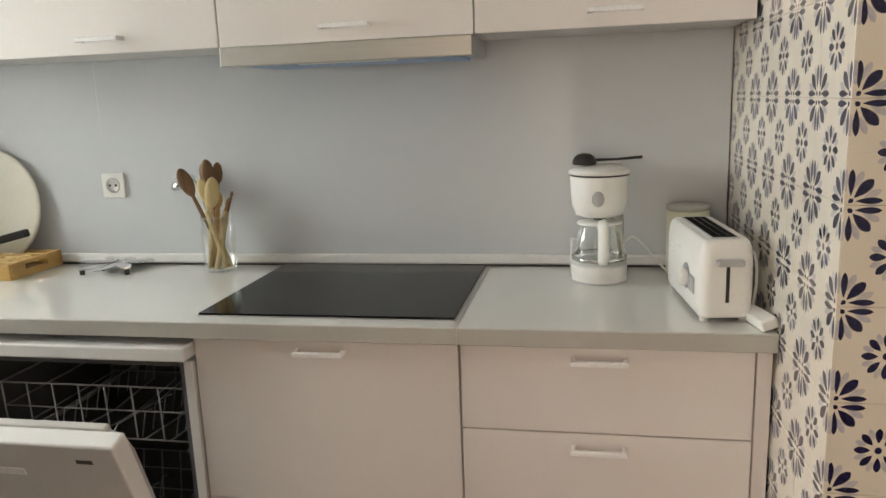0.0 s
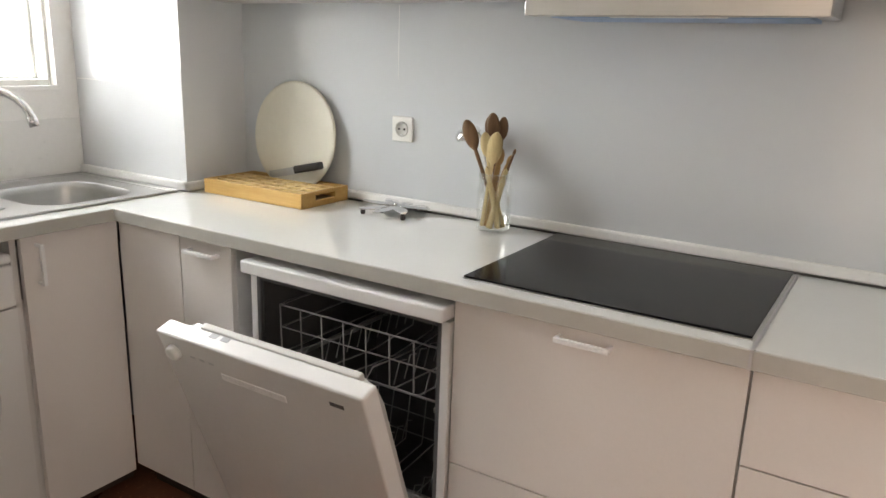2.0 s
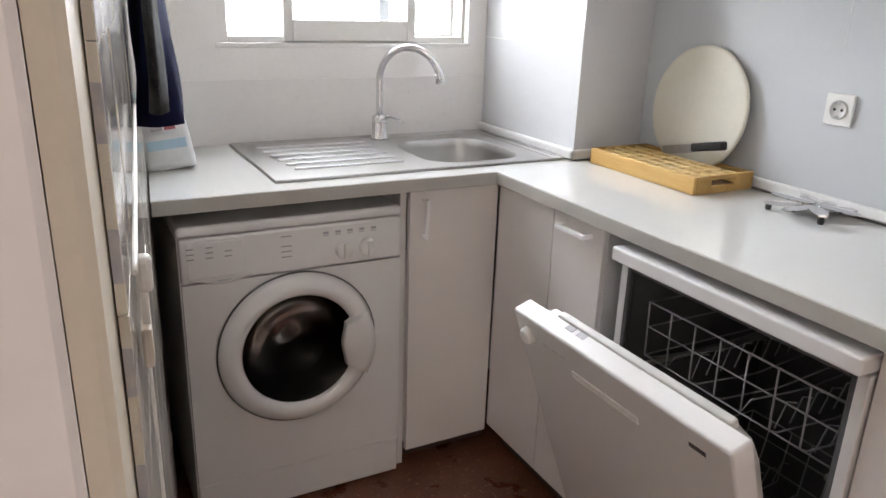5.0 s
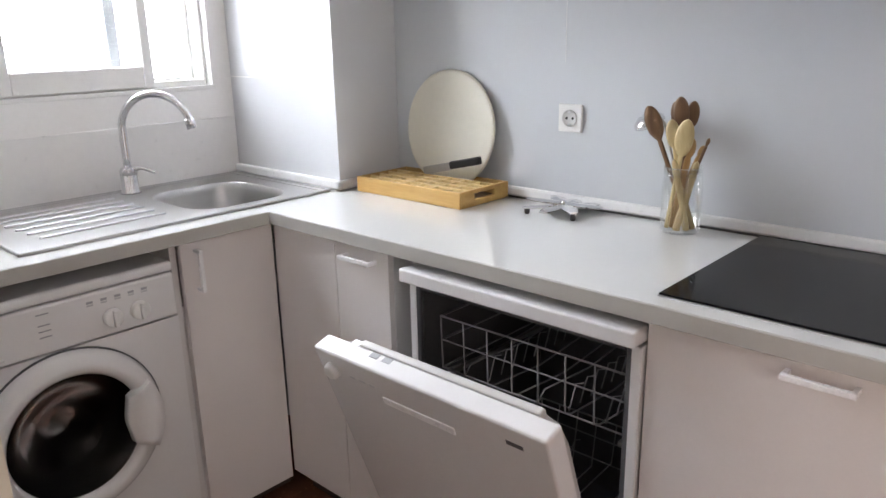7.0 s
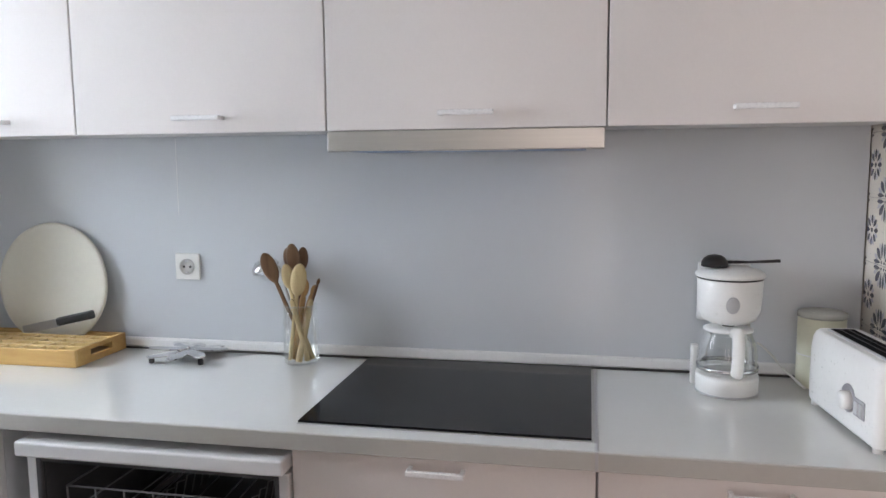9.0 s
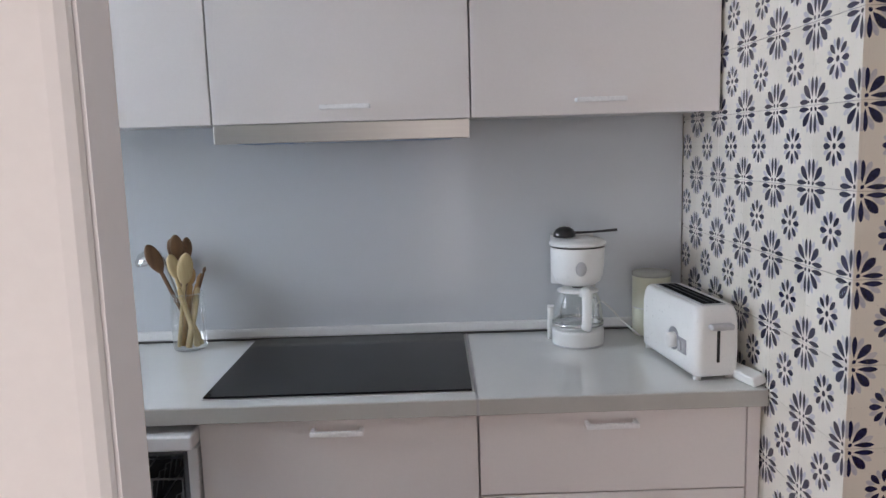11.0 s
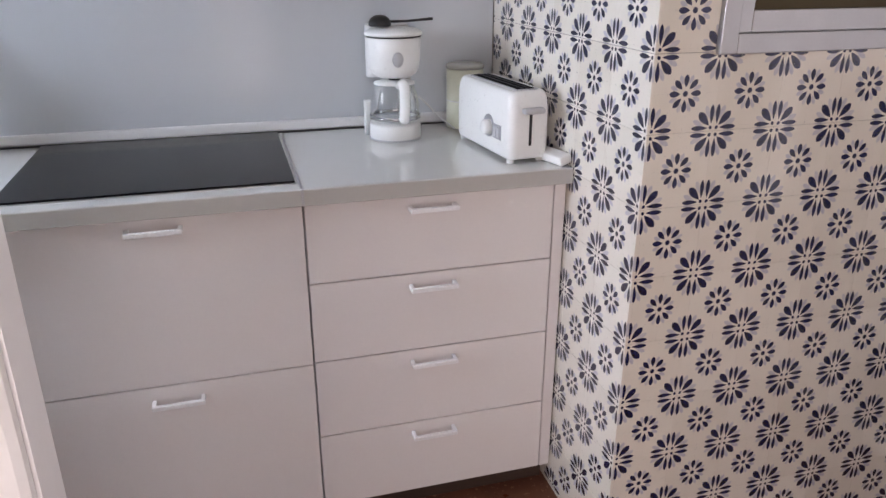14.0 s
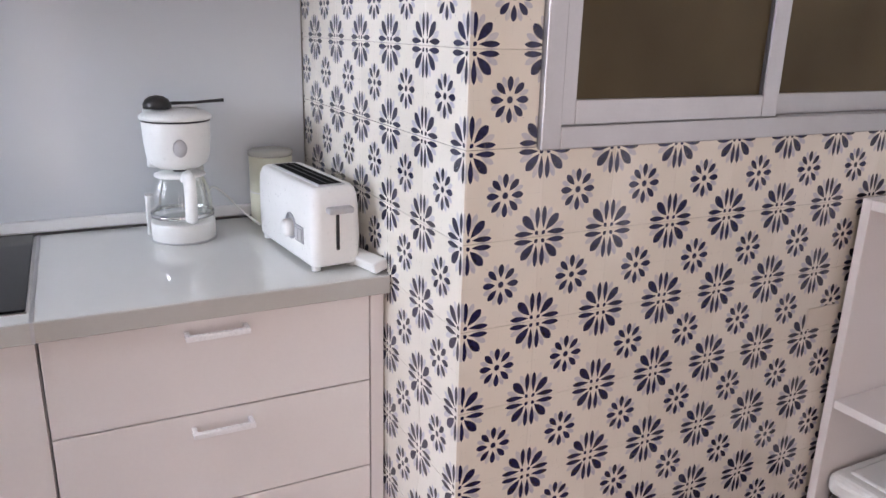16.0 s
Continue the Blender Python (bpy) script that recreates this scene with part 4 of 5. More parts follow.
bm = lathe([(R - 0.004, 0.0), (R, 0.003), (R, 0.007), (R - 0.004, 0.0105), (R - 0.012, 0.0095), (0.01, 0.009)], (0, 0, 0), 72)
single("serving_board", _moved(bm, tilt @ Matrix.Translation((0, R, 0))), "board", "round off-white serving board leaning against the wall", "board")

knife = thing("knife", (-2.06, -0.13, CT + 0.06), "kitchen knife with a black handle resting on the bamboo box", "knife")
along = Matrix.Translation((-1.986, -0.128, CT + 0.108)) @ pose(0, 0, 0, 0, 13, 176)
part("handle", _moved(box(bmesh.new(), -0.004, 0.118, -0.011, 0.011, -0.010, 0.014, 0.006, 3), along), "black_plastic", knife)
part("blade", _moved(slab([(0.116, -0.001), (0.21, -0.0008), (0.245, 0.0), (0.21, 0.0008), (0.116, 0.001)], -0.012, 0.012), along), "steel", knife)


def make_trivet():
    cx, cy, z = -1.700, -0.122, CT
    ob = thing("trivet", (cx, cy, z), "folding star-shaped metal trivet with black rubber feet", "trivet")
    for k, deg in enumerate((49, 93, 137, 5)):
        a = radians(deg)
        d = Vector((math.cos(a), math.sin(a), 0))
        s = Vector((-d.y, d.x, 0))
        w = []
        for u in range(-12, 13):
            q = u / 12
            half = 0.0058 + 0.0142 * abs(math.sin(math.pi * min(1.0, abs(q) * 0.96))) ** 0.8 if abs(q) > 0.12 else 0.008
            w.append((q * 0.110, half))
        bm = bmesh.new()
        zz = z + 0.015 + 0.0022 * k
        rings = [[Vector((cx, cy, zz + 0.0035)) + d * q + s * h, Vector((cx, cy, zz + 0.006)) + d * q, Vector((cx, cy, zz + 0.0035)) + d * q - s * h, Vector((cx, cy, zz)) + d * q - s * h, Vector((cx, cy, zz)) + d * q + s * h] for q, h in w]
        ring_mesh(bm, rings, smooth=False)
        part("arm", bm, "chrome", ob)
        if k % 2 == 0:
            for e in (-1, 1):
                p = Vector((cx, cy, z)) + d * e * 0.099
                part("foot", lathe([(0.0065, 0.0003), (0.0075, 0.004), (0.0075, 0.011), (0.005, zz - z + 0.001)], tuple(p), 14), "black_plastic", ob)
    part("pin", lathe([(0.006, 0.013), (0.006, 0.029), (0.003, 0.031)], (cx, cy, z), 14), "chrome", ob)


make_trivet()

# jar with utensils
JX, JY = -1.373, -0.125
jar = thing("jar", (JX, JY, CT), "clear glass jar holding wooden spoons", "jar")
bm = lathe([(0.003, 0.001), (0.040, 0.001), (0.0455, 0.006), (0.0468, 0.112), (0.0445, 0.126), (0.0425, 0.134), (0.0425, 0.150), (0.0440, 0.153), (0.0440, 0.157), (0.0425, 0.157), (0.0412, 0.150)], (JX, JY, CT), 40, cap=False)
part("glass", bm, "thin_glass", jar)
for h in (0.139, 0.146):
    part("rim_thread", tube([(JX + 0.0433 * math.cos(2 * math.pi * k / 32), JY + 0.0433 * math.sin(2 * math.pi * k / 32), CT + h) for k in range(32)], 0.0014, 6, closed=True), "thin_glass", jar)


def spoon(name, label, foot, head, size, material, thin=0.0054):
    """A long handled spoon standing in the jar, from its foot to the tip of its oval head."""
    a, b = Vector(foot), Vector(head)
    d = (b - a).normalized()
    length = (b - a).length
    side = d.cross(Vector((0.3, -1, 0.1))).normalized()
    up = side.cross(d)
    rings = []
    for k in range(41):
        q = length * (1 - (1 - k / 40) ** 1.6)
        rest = length - q
        if rest > size * 2:
            w, t = thin, thin * 0.8
        else:
            e = 1 - rest / (2 * size)
            w = max(0.0016, thin * max(0.0, 1 - 2.2 * e), size * 0.45 * math.sqrt(max(0.0, 1 - (2.0 * max(0.0, e - 0.06) / 0.94 - 1) ** 2)))
            t = thin * 0.75
        rings.append([a + d * q + side * w * math.cos(2 * math.pi * i / 12) + up * t * math.sin(2 * math.pi * i / 12) for i in range(12)])
    bm = ring_mesh(bmesh.new(), rings)
    return single(name, bm, material, label, "spoon", "utensils in the jar")


zb = CT + 0.010
spoon("wooden_spoon", "dark brown wooden spoon standing in the glass jar", (JX + 0.022, JY + 0.004, zb), (JX - 0.095, JY - 0.006, CT + 0.290), 0.044, "brown_wood")
spoon("wooden_spoon", "dark brown wooden spoon standing in the glass jar", (JX + 0.006, JY + 0.022, zb), (JX - 0.030, JY + 0.024, CT + 0.312), 0.040, "brown_wood")
spoon("wooden_spoon", "brown wooden spoon standing in the glass jar", (JX + 0.016, JY + 0.012, zb), (JX - 0.046, JY + 0.034, CT + 0.300), 0.033, "brown_wood")
spoon("wooden_spoon", "brown wooden spoon standing in the glass jar", (JX - 0.014, JY + 0.018, zb), (JX - 0.004, JY + 0.042, CT + 0.302), 0.033, "brown_wood")
spoon("wooden_spoon", "pale beech wooden spoon standing in the glass jar", (JX - 0.026, JY - 0.016, zb), (JX + 0.018, JY - 0.034, CT + 0.268), 0.046, "pale_wood")
spoon("wooden_spoon", "pale beech wooden spoon standing in the glass jar", (JX + 0.018, JY - 0.012, zb), (JX - 0.036, JY - 0.004, CT + 0.262), 0.036, "pale_wood")
spoon("wooden_spatula", "brown beech spatula standing in the glass jar", (JX - 0.020, JY - 0.004, zb), (JX + 0.026, JY - 0.020, CT + 0.226), 0.026, "amber_wood", 0.0075)
spoon("wooden_spatula", "dark slim wooden stick in the glass jar", (JX - 0.022, JY + 0.006, zb), (JX + 0.052, JY + 0.008, CT + 0.224), 0.010, "brown_wood", 0.0034)
spoon("wooden_spatula", "pale beech stirrer standing in the glass jar", (JX + 0.024, JY - 0.014, zb), (JX - 0.008, JY - 0.036, CT + 0.176), 0.016, "pale_wood", 0.0070)
spoon("wooden_spatula", "brown wooden stirrer standing in the glass jar", (JX - 0.030, JY - 0.002, zb), (JX + 0.036, JY + 0.018, CT + 0.205), 0.016, "amber_wood", 0.0065)
spoon("wooden_spatula", "pale beech stick standing in the glass jar", (JX + 0.026, JY + 0.010, zb), (JX - 0.012, JY - 0.028, CT + 0.158), 0.014, "pale_wood", 0.0080)
spoon("wooden_spatula", "pale beech stick standing in the glass jar", (JX + 0.004, JY - 0.030, zb), (JX + 0.030, JY + 0.004, CT + 0.170), 0.016, "pale_wood", 0.0085)
ladle = thing("ladle", (JX - 0.01, JY + 0.01, zb), "stainless steel ladle leaning in the glass jar", "ladle")
part("handle", tube([(JX + 0.012, JY + 0.012, zb), (JX - 0.066, JY + 0.025, CT + 0.248), (JX - 0.086, JY + 0.028, CT + 0.264)], 0.0032, 8), "steel", ladle)
bm = lathe([(0.004, -0.018), (0.020, -0.014), (0.030, 0.0), (0.031, 0.010), (0.029, 0.010), (0.028, 0.001), (0.018, -0.012), (0.004, -0.016)], (0, 0, 0), 28)
part("bowl", _moved(bm, Matrix.Translation((JX - 0.110, JY + 0.03, CT + 0.252)) @ pose(0, 0, 0, 200, -18, 0) @ Matrix.Diagonal((1.2, 1.2, 0.85, 1.0))), "chrome", ladle)

# wall socket
sock = thing("wall_socket", (-1.734, NORTH, 1.156), "white square wall socket with two round holes", "socket")
bm = bmesh.new()
box(bm, -1.771, -1.698, NORTH - 0.009, NORTH - 0.0005, 1.119, 1.193, 0.003)
plate = part("plate", bm, "white_plastic", sock)
bm = _moved(lathe([(0.0225, 0.0), (0.0225, 0.003), (0.0195, 0.0035), (0.0190, 0.0006), (0.002, 0.0006)], (0, 0, 0), 32), pose(-1.734, NORTH - 0.0095, 1.156, 90, 0, 0))
part("well", bm, "well_grey", sock)
for e in (-1, 1):
    part("earth_clip", box(bmesh.new(), -1.738, -1.730, NORTH - 0.0130, NORTH - 0.0098, 1.156 + e * 0.0165 - 0.002, 1.156 + e * 0.0165 + 0.002), "satin", sock)
for e in (-1, 1):
    bm = _moved(lathe([(0.0036, 0.0), (0.0036, 0.001)], (0, 0, 0), 12), pose(-1.734 + e * 0.0095, NORTH - 0.0100, 1.156, 90, 0, 0))
    part("hole", bm, "black_plastic", sock)


def _taller(profile, k):
    return [(r, h * k) for r, h in profile]


def make_coffee_maker():
    tall = 1.075

    cx, cy, z = -0.324, -0.192, CT
    ob = thing("coffee_maker", (cx, cy, z), "white filter coffee maker with a glass jug", "coffee maker")
    part("base", lathe(_taller([(0.064, 0.0), (0.0670, 0.002), (0.0678, 0.034), (0.0670, 0.0385), (0.063, 0.040), (0.006, 0.040)], tall), (cx, cy, z), 48), "white_plastic", ob)
    part("base_ring", lathe(_taller([(0.063, 0.0008), (0.0685, 0.0008), (0.0685, 0.004), (0.063, 0.004)], tall), (cx, cy, z), 48), "appliance_grey", ob)
    bm = bmesh.new()
    prof = [(x * 1.0, y) for x, y in rounded(0.115, 0.05, 0.02, 5)]
    ring_mesh(bm, [[(cx + x, cy + 0.082 + y, z + h) for x, y in prof] for h in (0.150, 0.165, 0.22, 0.282)])
    part("water_tank", bm, "white_plastic", ob)
    part("rear_column", box(bmesh.new(), cx + 0.030, cx + 0.062, cy + 0.066, cy + 0.100, z, z + 0.1505, 0.008, 3), "lid_clear", ob, "pale translucent rear column")
    part("rear_foot", box(bmesh.new(), cx - 0.058, cx + 0.062, cy + 0.045, cy + 0.102, z + 0.0004, z + 0.030, 0.008, 3), "white_plastic", ob)
    bm = bmesh.new()
    ring_mesh(bm, [[(cx - 0.062 + x * 0.16, cy + 0.060 + y * 0.5, z + h) for x, y in prof] for h in (0.0, 0.085, 0.09)])
    part("side_column", bm, "white_plastic", ob)
    part("funnel", lathe(_taller([(0.024, 0.146), (0.044, 0.149), (0.058, 0.158), (0.0655, 0.175), (0.0685, 0.205), (0.070, 0.240), (0.069, 0.2415), (0.006, 0.2415)], tall), (cx, cy, z), 48), "white_plastic", ob)
    part("drip_nozzle", lathe(_taller([(0.010, 0.134), (0.016, 0.144)], tall), (cx, cy, z), 20), "black_plastic", ob)
    part("lid_gap", lathe(_taller([(0.064, 0.2415), (0.0705, 0.2415), (0.0705, 0.245), (0.064, 0.245)], tall), (cx, cy, z), 48), "black_plastic", ob)
    bm = lathe(_taller([(0.072, 0.245), (0.0745, 0.248), (0.073, 0.253), (0.060, 0.260), (0.030, 0.264), (0.004, 0.265)], tall), (cx, cy, z), 48)
    box(bm, cx - 0.05, cx + 0.05, cy + 0.045, cy + 0.108, z + 0.2825, z + 0.288, 0.004)
    part("lid", bm, "white_plastic", ob)
    bm = lathe([(0.0150, 0), (0.0145, 0.0012), (0.002, 0.0015)], (0, 0, 0), 28, 0.95, 1.25)
    part("badge", _moved(bm, Matrix.Translation((cx - 0.004, cy - 0.0684, z + 0.209)) @ pose(0, 0, 0, 95, 0, 0)), "appliance_grey", ob, "oval grey badge")
    jug = part("jug", lathe(_taller([(0.004, 0.0415), (0.056, 0.0415), (0.0625, 0.047), (0.0655, 0.064), (0.0648, 0.085), (0.0600, 0.108), (0.0535, 0.124), (0.0515, 0.129), (0.053, 0.132)], tall), (cx, cy, z), 48, cap=False), "thin_glass", ob, "clear glass jug")
    part("jug_band", lathe(_taller([(0.0658, 0.050), (0.0668, 0.050), (0.0670, 0.058), (0.0660, 0.058)], tall), (cx, cy, z), 48, cap=False), "chrome", jug)
    part("jug_lid", lathe(_taller([(0.0535, 0.1315), (0.0535, 0.1355), (0.038, 0.139), (0.004, 0.141)], tall), (cx, cy, z), 40), "white_plastic", jug)
    a = radians(-84)
    d = Vector((math.cos(a), math.sin(a), 0))
    pts = [Vector((cx, cy, z)) + d * r + Vector((0, 0, h * tall)) for r, h in ((0.044, 0.134), (0.066, 0.140), (0.079, 0.128), (0.081, 0.095), (0.077, 0.062), (0.070, 0.052))]
    part("jug_handle", tube(curve_points(pts, 5), 0.0135, 12, flat=0.7), "white_plastic", jug)
    sc = thing("coffee_scoop", (cx, cy, z + 0.286), "black plastic coffee scoop lying on the coffee maker", "scoop")
    s0 = Vector((cx - 0.036, cy - 0.012, z + 0.3005))
    bm = lathe([(0.026, -0.014), (0.0285, -0.013), (0.028, -0.004), (0.023, 0.005), (0.014, 0.011), (0.003, 0.013)], tuple(s0), 32)
    part("bowl", bm, "black_plastic", sc)
    part("handle", tube([s0 + Vector((0.022, 0.0, -0.004)), s0 + Vector((0.07, -0.004, -0.003)), s0 + Vector((0.134, -0.012, 0.002))], [0.0045, 0.0035, 0.0045], 8, flat=0.6), "black_plastic", sc)


make_coffee_maker()


def make_toaster():
    # long-slot toaster standing slightly askew beside the tiled wall
    m = Matrix.Translation((-0.101, -0.388, CT)) @ pose(0, 0, 0, 0, 0, 6)
    ob = thing("toaster", (-0.101, -0.388, CT), "white long-slot toaster with a grey dial", "toaster")
    W, L, Ht = 0.104, 0.312, 0.165
    bm = bmesh.new()
    rings = []
    for h, k in ((0.010, 0.93), (0.016, 0.97), (0.06, 1.0), (0.125, 0.985), (0.148, 0.95), (0.159, 0.89), (Ht, 0.80)):
        rings.append([(x * k, y * (0.5 + 0.5 * k) if k < 0.96 else y, h) for x, y in rounded(W, L, 0.020, 5)])
    ring_mesh(bm, rings)
    part("shell", _moved(bm, m), "white_plastic", ob)
    part("slot_frame", _moved(box(bmesh.new(), -0.028, 0.028, -0.132, 0.122, Ht - 0.002, Ht + 0.0025, 0.002), m), "appliance_grey", ob)
    # no cavity: the slot's inner shade is a thin black plate
    part("slot", _moved(box(bmesh.new(), -0.023, 0.023, -0.127, 0.117, Ht + 0.0026, Ht + 0.0034, 0.0003, 1), m), "slot_dark", ob, "black plate for the shade in the toasting slot")
    for k in range(2):
        part("slot_wire", _moved(tube([(-0.008 + 0.016 * k, -0.124, Ht + 0.0044), (-0.008 + 0.016 * k, 0.114, Ht + 0.0044)], 0.0008, 6), m), "storage_dark", ob)
    yf = -L / 2
    part("lever_track", _moved(box(bmesh.new(), -0.0034, 0.0034, yf - 0.0022, yf + 0.004, 0.042, 0.128, 0.001, 1), m), "black_plastic", ob)
    part("lever", _moved(box(bmesh.new(), -0.026, 0.026, yf - 0.024, yf - 0.001, 0.118, 0.131, 0.005, 3), m), "appliance_grey", ob)
    dial = _moved(lathe([(0.027, 0), (0.027, 0.002), (0.004, 0.002)], (0, 0, 0), 32), pose(-W / 2 - 0.0002, -0.045, 0.072, 0, -90, 0))
    part("dial_plate", _moved(dial, m), "mark_grey", ob)
    dial = _moved(lathe([(0.0185, 0), (0.0175, 0.014), (0.014, 0.018), (0.003, 0.018)], (0, 0, 0), 30), pose(-W / 2 - 0.002, -0.050, 0.070, 0, -90, 0))
    part("dial", _moved(dial, m), "white_plastic", ob)
    part("button_plate", _moved(box(bmesh.new(), -W / 2 - 0.002, -W / 2 + 0.003, -0.110, -0.068, 0.048, 0.082, 0.0012), m), "mark_grey", ob)
    for k in range(2):
        part("button", _moved(box(bmesh.new(), -W / 2 - 0.0045, -W / 2 - 0.001, -0.106 + k * 0.018, -0.092 + k * 0.018, 0.053, 0.077, 0.001), m), "appliance_grey", ob)
    for x in (-0.038, 0.038):
        for y in (-0.135, 0.135):
            part("foot", _moved(lathe([(0.009, 0.0), (0.009, 0.014)], (x, y, 0.0), 14), m), "white_plastic", ob)


make_toaster()

can = thing("canister", (-0.112, -0.098, CT), "pale cream kitchen canister with a grey lid", "canister")
part("body", lathe([(0.048, 0.0005), (0.051, 0.004), (0.051, 0.158), (0.049, 0.162), (0.004, 0.162)], (-0.106, -0.112, CT), 44), "canister", can)
part("lid", lathe([(0.0515, 0.1622), (0.0525, 0.165), (0.0525, 0.172), (0.047, 0.175), (0.004, 0.1755)], (-0.106, -0.112, CT), 44), "lid_clear", can, "grey translucent lid")
part("band", lathe([(0.0512, 0.075), (0.0518, 0.075), (0.0518, 0.0775), (0.0512, 0.0775)], (-0.106, -0.112, CT), 44, cap=False), "trim", can)

strip = thing("power_strip", (-0.03, -0.55, CT), "white power strip lying on the worktop against the tiles", "power strip")
m = Matrix.Translation((-0.022, -0.548, CT)) @ pose(0, 0, 0, 0, -16, 14)
part("body", _moved(box(bmesh.new(), -0.017, 0.016, -0.048, 0.048, 0.005, 0.027, 0.004, 3), m), "white_plastic", strip)
part("cable", tube(curve_points([(-0.024, -0.485, CT + 0.02), (-0.014, -0.46, CT + 0.07), (-0.013, -0.43, CT + 0.115), (-0.015, -0.37, CT + 0.10), (-0.016, -0.33, CT + 0.03), (-0.022, -0.25, CT + 0.006)], 8), 0.0032, 8), "white_plastic", strip)
part("cord", tube(curve_points([(-0.255, -0.085, CT + 0.075), (-0.235, -0.075, CT + 0.085), (-0.205, -0.085, CT + 0.06), (-0.185, -0.105, CT + 0.035), (-0.150, -0.165, CT + 0.006)], 8), 0.0026, 8), "white_plastic", bpy.data.objects["coffee_maker"], "thin white power cord")

# packet and hanging mitts at the end of the sink worktop
pk = thing("packet", (-2.68, -1.44, CT), "white and blue paper packet standing on the worktop", "packet")
m = Matrix.Translation((-2.68, -1.435, CT)) @ pose(0, 0, 0, -4, -7, 84)
bm = bmesh.new()
rings = []
for h, w, d in ((0.001, 0.062, 0.034), (0.02, 0.066, 0.037), (0.12, 0.060, 0.030), (0.22, 0.046, 0.014), (0.27, 0.036, 0.004), (0.292, 0.032, 0.0025)):
    rings.append([(x, y, h) for x, y in rounded(2 * w, 2 * d, d * 0.45, 3)])
ring_mesh(bm, rings)
part("bag", _moved(bm, m), "paper", pk)

BAG = ((0.001, 0.034), (0.02, 0.037), (0.12, 0.030), (0.22, 0.014), (0.27, 0.004), (0.292, 0.0025))


def print_on_bag(name, u0, u1, z0, z1, material, label=""):
    """A thin printed patch that follows the bag's front."""
    heights, depths = [p[0] for p in BAG], [p[1] for p in BAG]
    bm = bmesh.new()
    rows = []
    for k in range(5):
        z = z0 + (z1 - z0) * k / 4
        y = -float(np.interp(z, heights, depths)) - 0.0008
        rows.append([(u0, y, z), (u1, y, z), (u1, y + 0.0006, z), (u0, y + 0.0006, z)])
    ring_mesh(bm, rows, smooth=False)
    part(name, _moved(bm, m), material, pk, label)


print_on_bag("print_band", -0.050, 0.050, 0.055, 0.080, "blue_print", "pale blue printed band")
print_on_bag("print_band", -0.034, 0.034, 0.185, 0.205, "blue_print", "pale blue printed band")
print_on_bag("print_patch", -0.032, -0.003, 0.105, 0.140, "mark_grey")
print_on_bag("print_patch", 0.002, 0.030, 0.105, 0.140, "red_print", "dark red printed patch")

WALL_N = Vector((SLOPE, -1, 0)).normalized() * -1      # into the kitchen from the south wall
WALL_T = Vector((1, SLOPE, 0)).normalized()


def on_wall(x, out, z):
    return Vector((x, south_y(x), z)) + WALL_N * out


rail = thing("wall_rail", tuple(on_wall(-1.95, 0.0, 1.50)), "chrome utensil rail with hooks on the tiled wall", "rail")
part("bar", tube([on_wall(-1.35, 0.030, 1.505), on_wall(-2.40, 0.030, 1.475)], 0.005, 10), "chrome", rail)
for x in (-1.42, -2.33):
    part("bracket", tube([on_wall(x, 0.002, 1.50), on_wall(x, 0.030, 1.50)], 0.006, 10), "chrome", rail)


def cloth(name, label, x, width, z0, z1, material, thick=0.016):
    bm = bmesh.new()
    rings = []
    for k in range(15):
        q = k / 14
        z = z1 + (z0 - z1) * q
        w = width * (0.55 + 0.45 * min(1, q * 1.7)) * (1 - 0.25 * max(0, q - 0.85) / 0.15)
        wave = 0.006 * math.sin(7 * q + x * 20)
        row = []
        for i in range(16):
            a = 2 * math.pi * i / 16
            fold = 1 + 0.35 * math.sin(3 * a + 4 * q)
            row.append(on_wall(x + w / 2 * math.cos(a) + wave, 0.032 + thick * fold * math.sin(a) * (0.6 + 0.6 * q), z))
        rings.append(row)
    ring_mesh(bm, rings)
    return single(name, bm, material, label, "oven glove", "gloves on the rail")


cloth("oven_glove", "dark blue quilted oven glove hanging from the rail", -1.98, 0.15, 1.155, 1.475, "blue_cloth", 0.030)
cloth("oven_glove", "grey patterned oven glove hanging from the rail", -1.72, 0.15, 1.215, 1.478, "grey_cloth", 0.010)
sw = thing("wall_switch", tuple(on_wall(-1.12, 0.0, 1.165)), "small white plug and junction box with a cord on the tiles", "socket")
m = Matrix.Translation(on_wall(-1.12, 0.0, 1.165)) @ pose(0, 0, 0, 0, 0, math.degrees(math.atan(SLOPE)))
part("box", _moved(box(bmesh.new(), -0.013, 0.013, 0.001, 0.008, -0.040, -0.010, 0.002), m), "cover", sw)
part("plug", _moved(box(bmesh.new(), -0.007, 0.008, 0.001, 0.012, 0.014, 0.040, 0.004, 3), m), "white_plastic", sw)
part("plug_neck", _moved(box(bmesh.new(), -0.004, 0.004, 0.002, 0.008, -0.011, 0.015, 0.002), m), "white_plastic", sw)
part("cable", tube(curve_points([on_wall(-1.03, 0.004, 1.225), on_wall(-1.16, 0.004, 1.228), on_wall(-1.34, 0.004, 1.233), on_wall(-1.56, 0.004, 1.245)], 8), 0.0018, 8), "white_plastic", sw)
part("drop_cable", tube(curve_points([on_wall(-1.123, 0.004, 1.125), on_wall(-1.125, 0.004, 0.90), on_wall(-1.118, 0.004, 0.60)], 8), 0.0014, 8), "white_plastic", sw)

# ---- inner sliding window in the tiled wall ----
iw = thing("window_2", (0.6, TILE_Y, TZ0), "aluminium sliding window with dark brown frosted glass", "window")
tagged(iw, kind="structure")
ya, yb = TILE_Y - 0.012, TILE_Y + 0.075
bm = bmesh.new()
box(bm, TX0, TX0 + 0.036, ya, yb, TZ0, TZ1, 0.002)
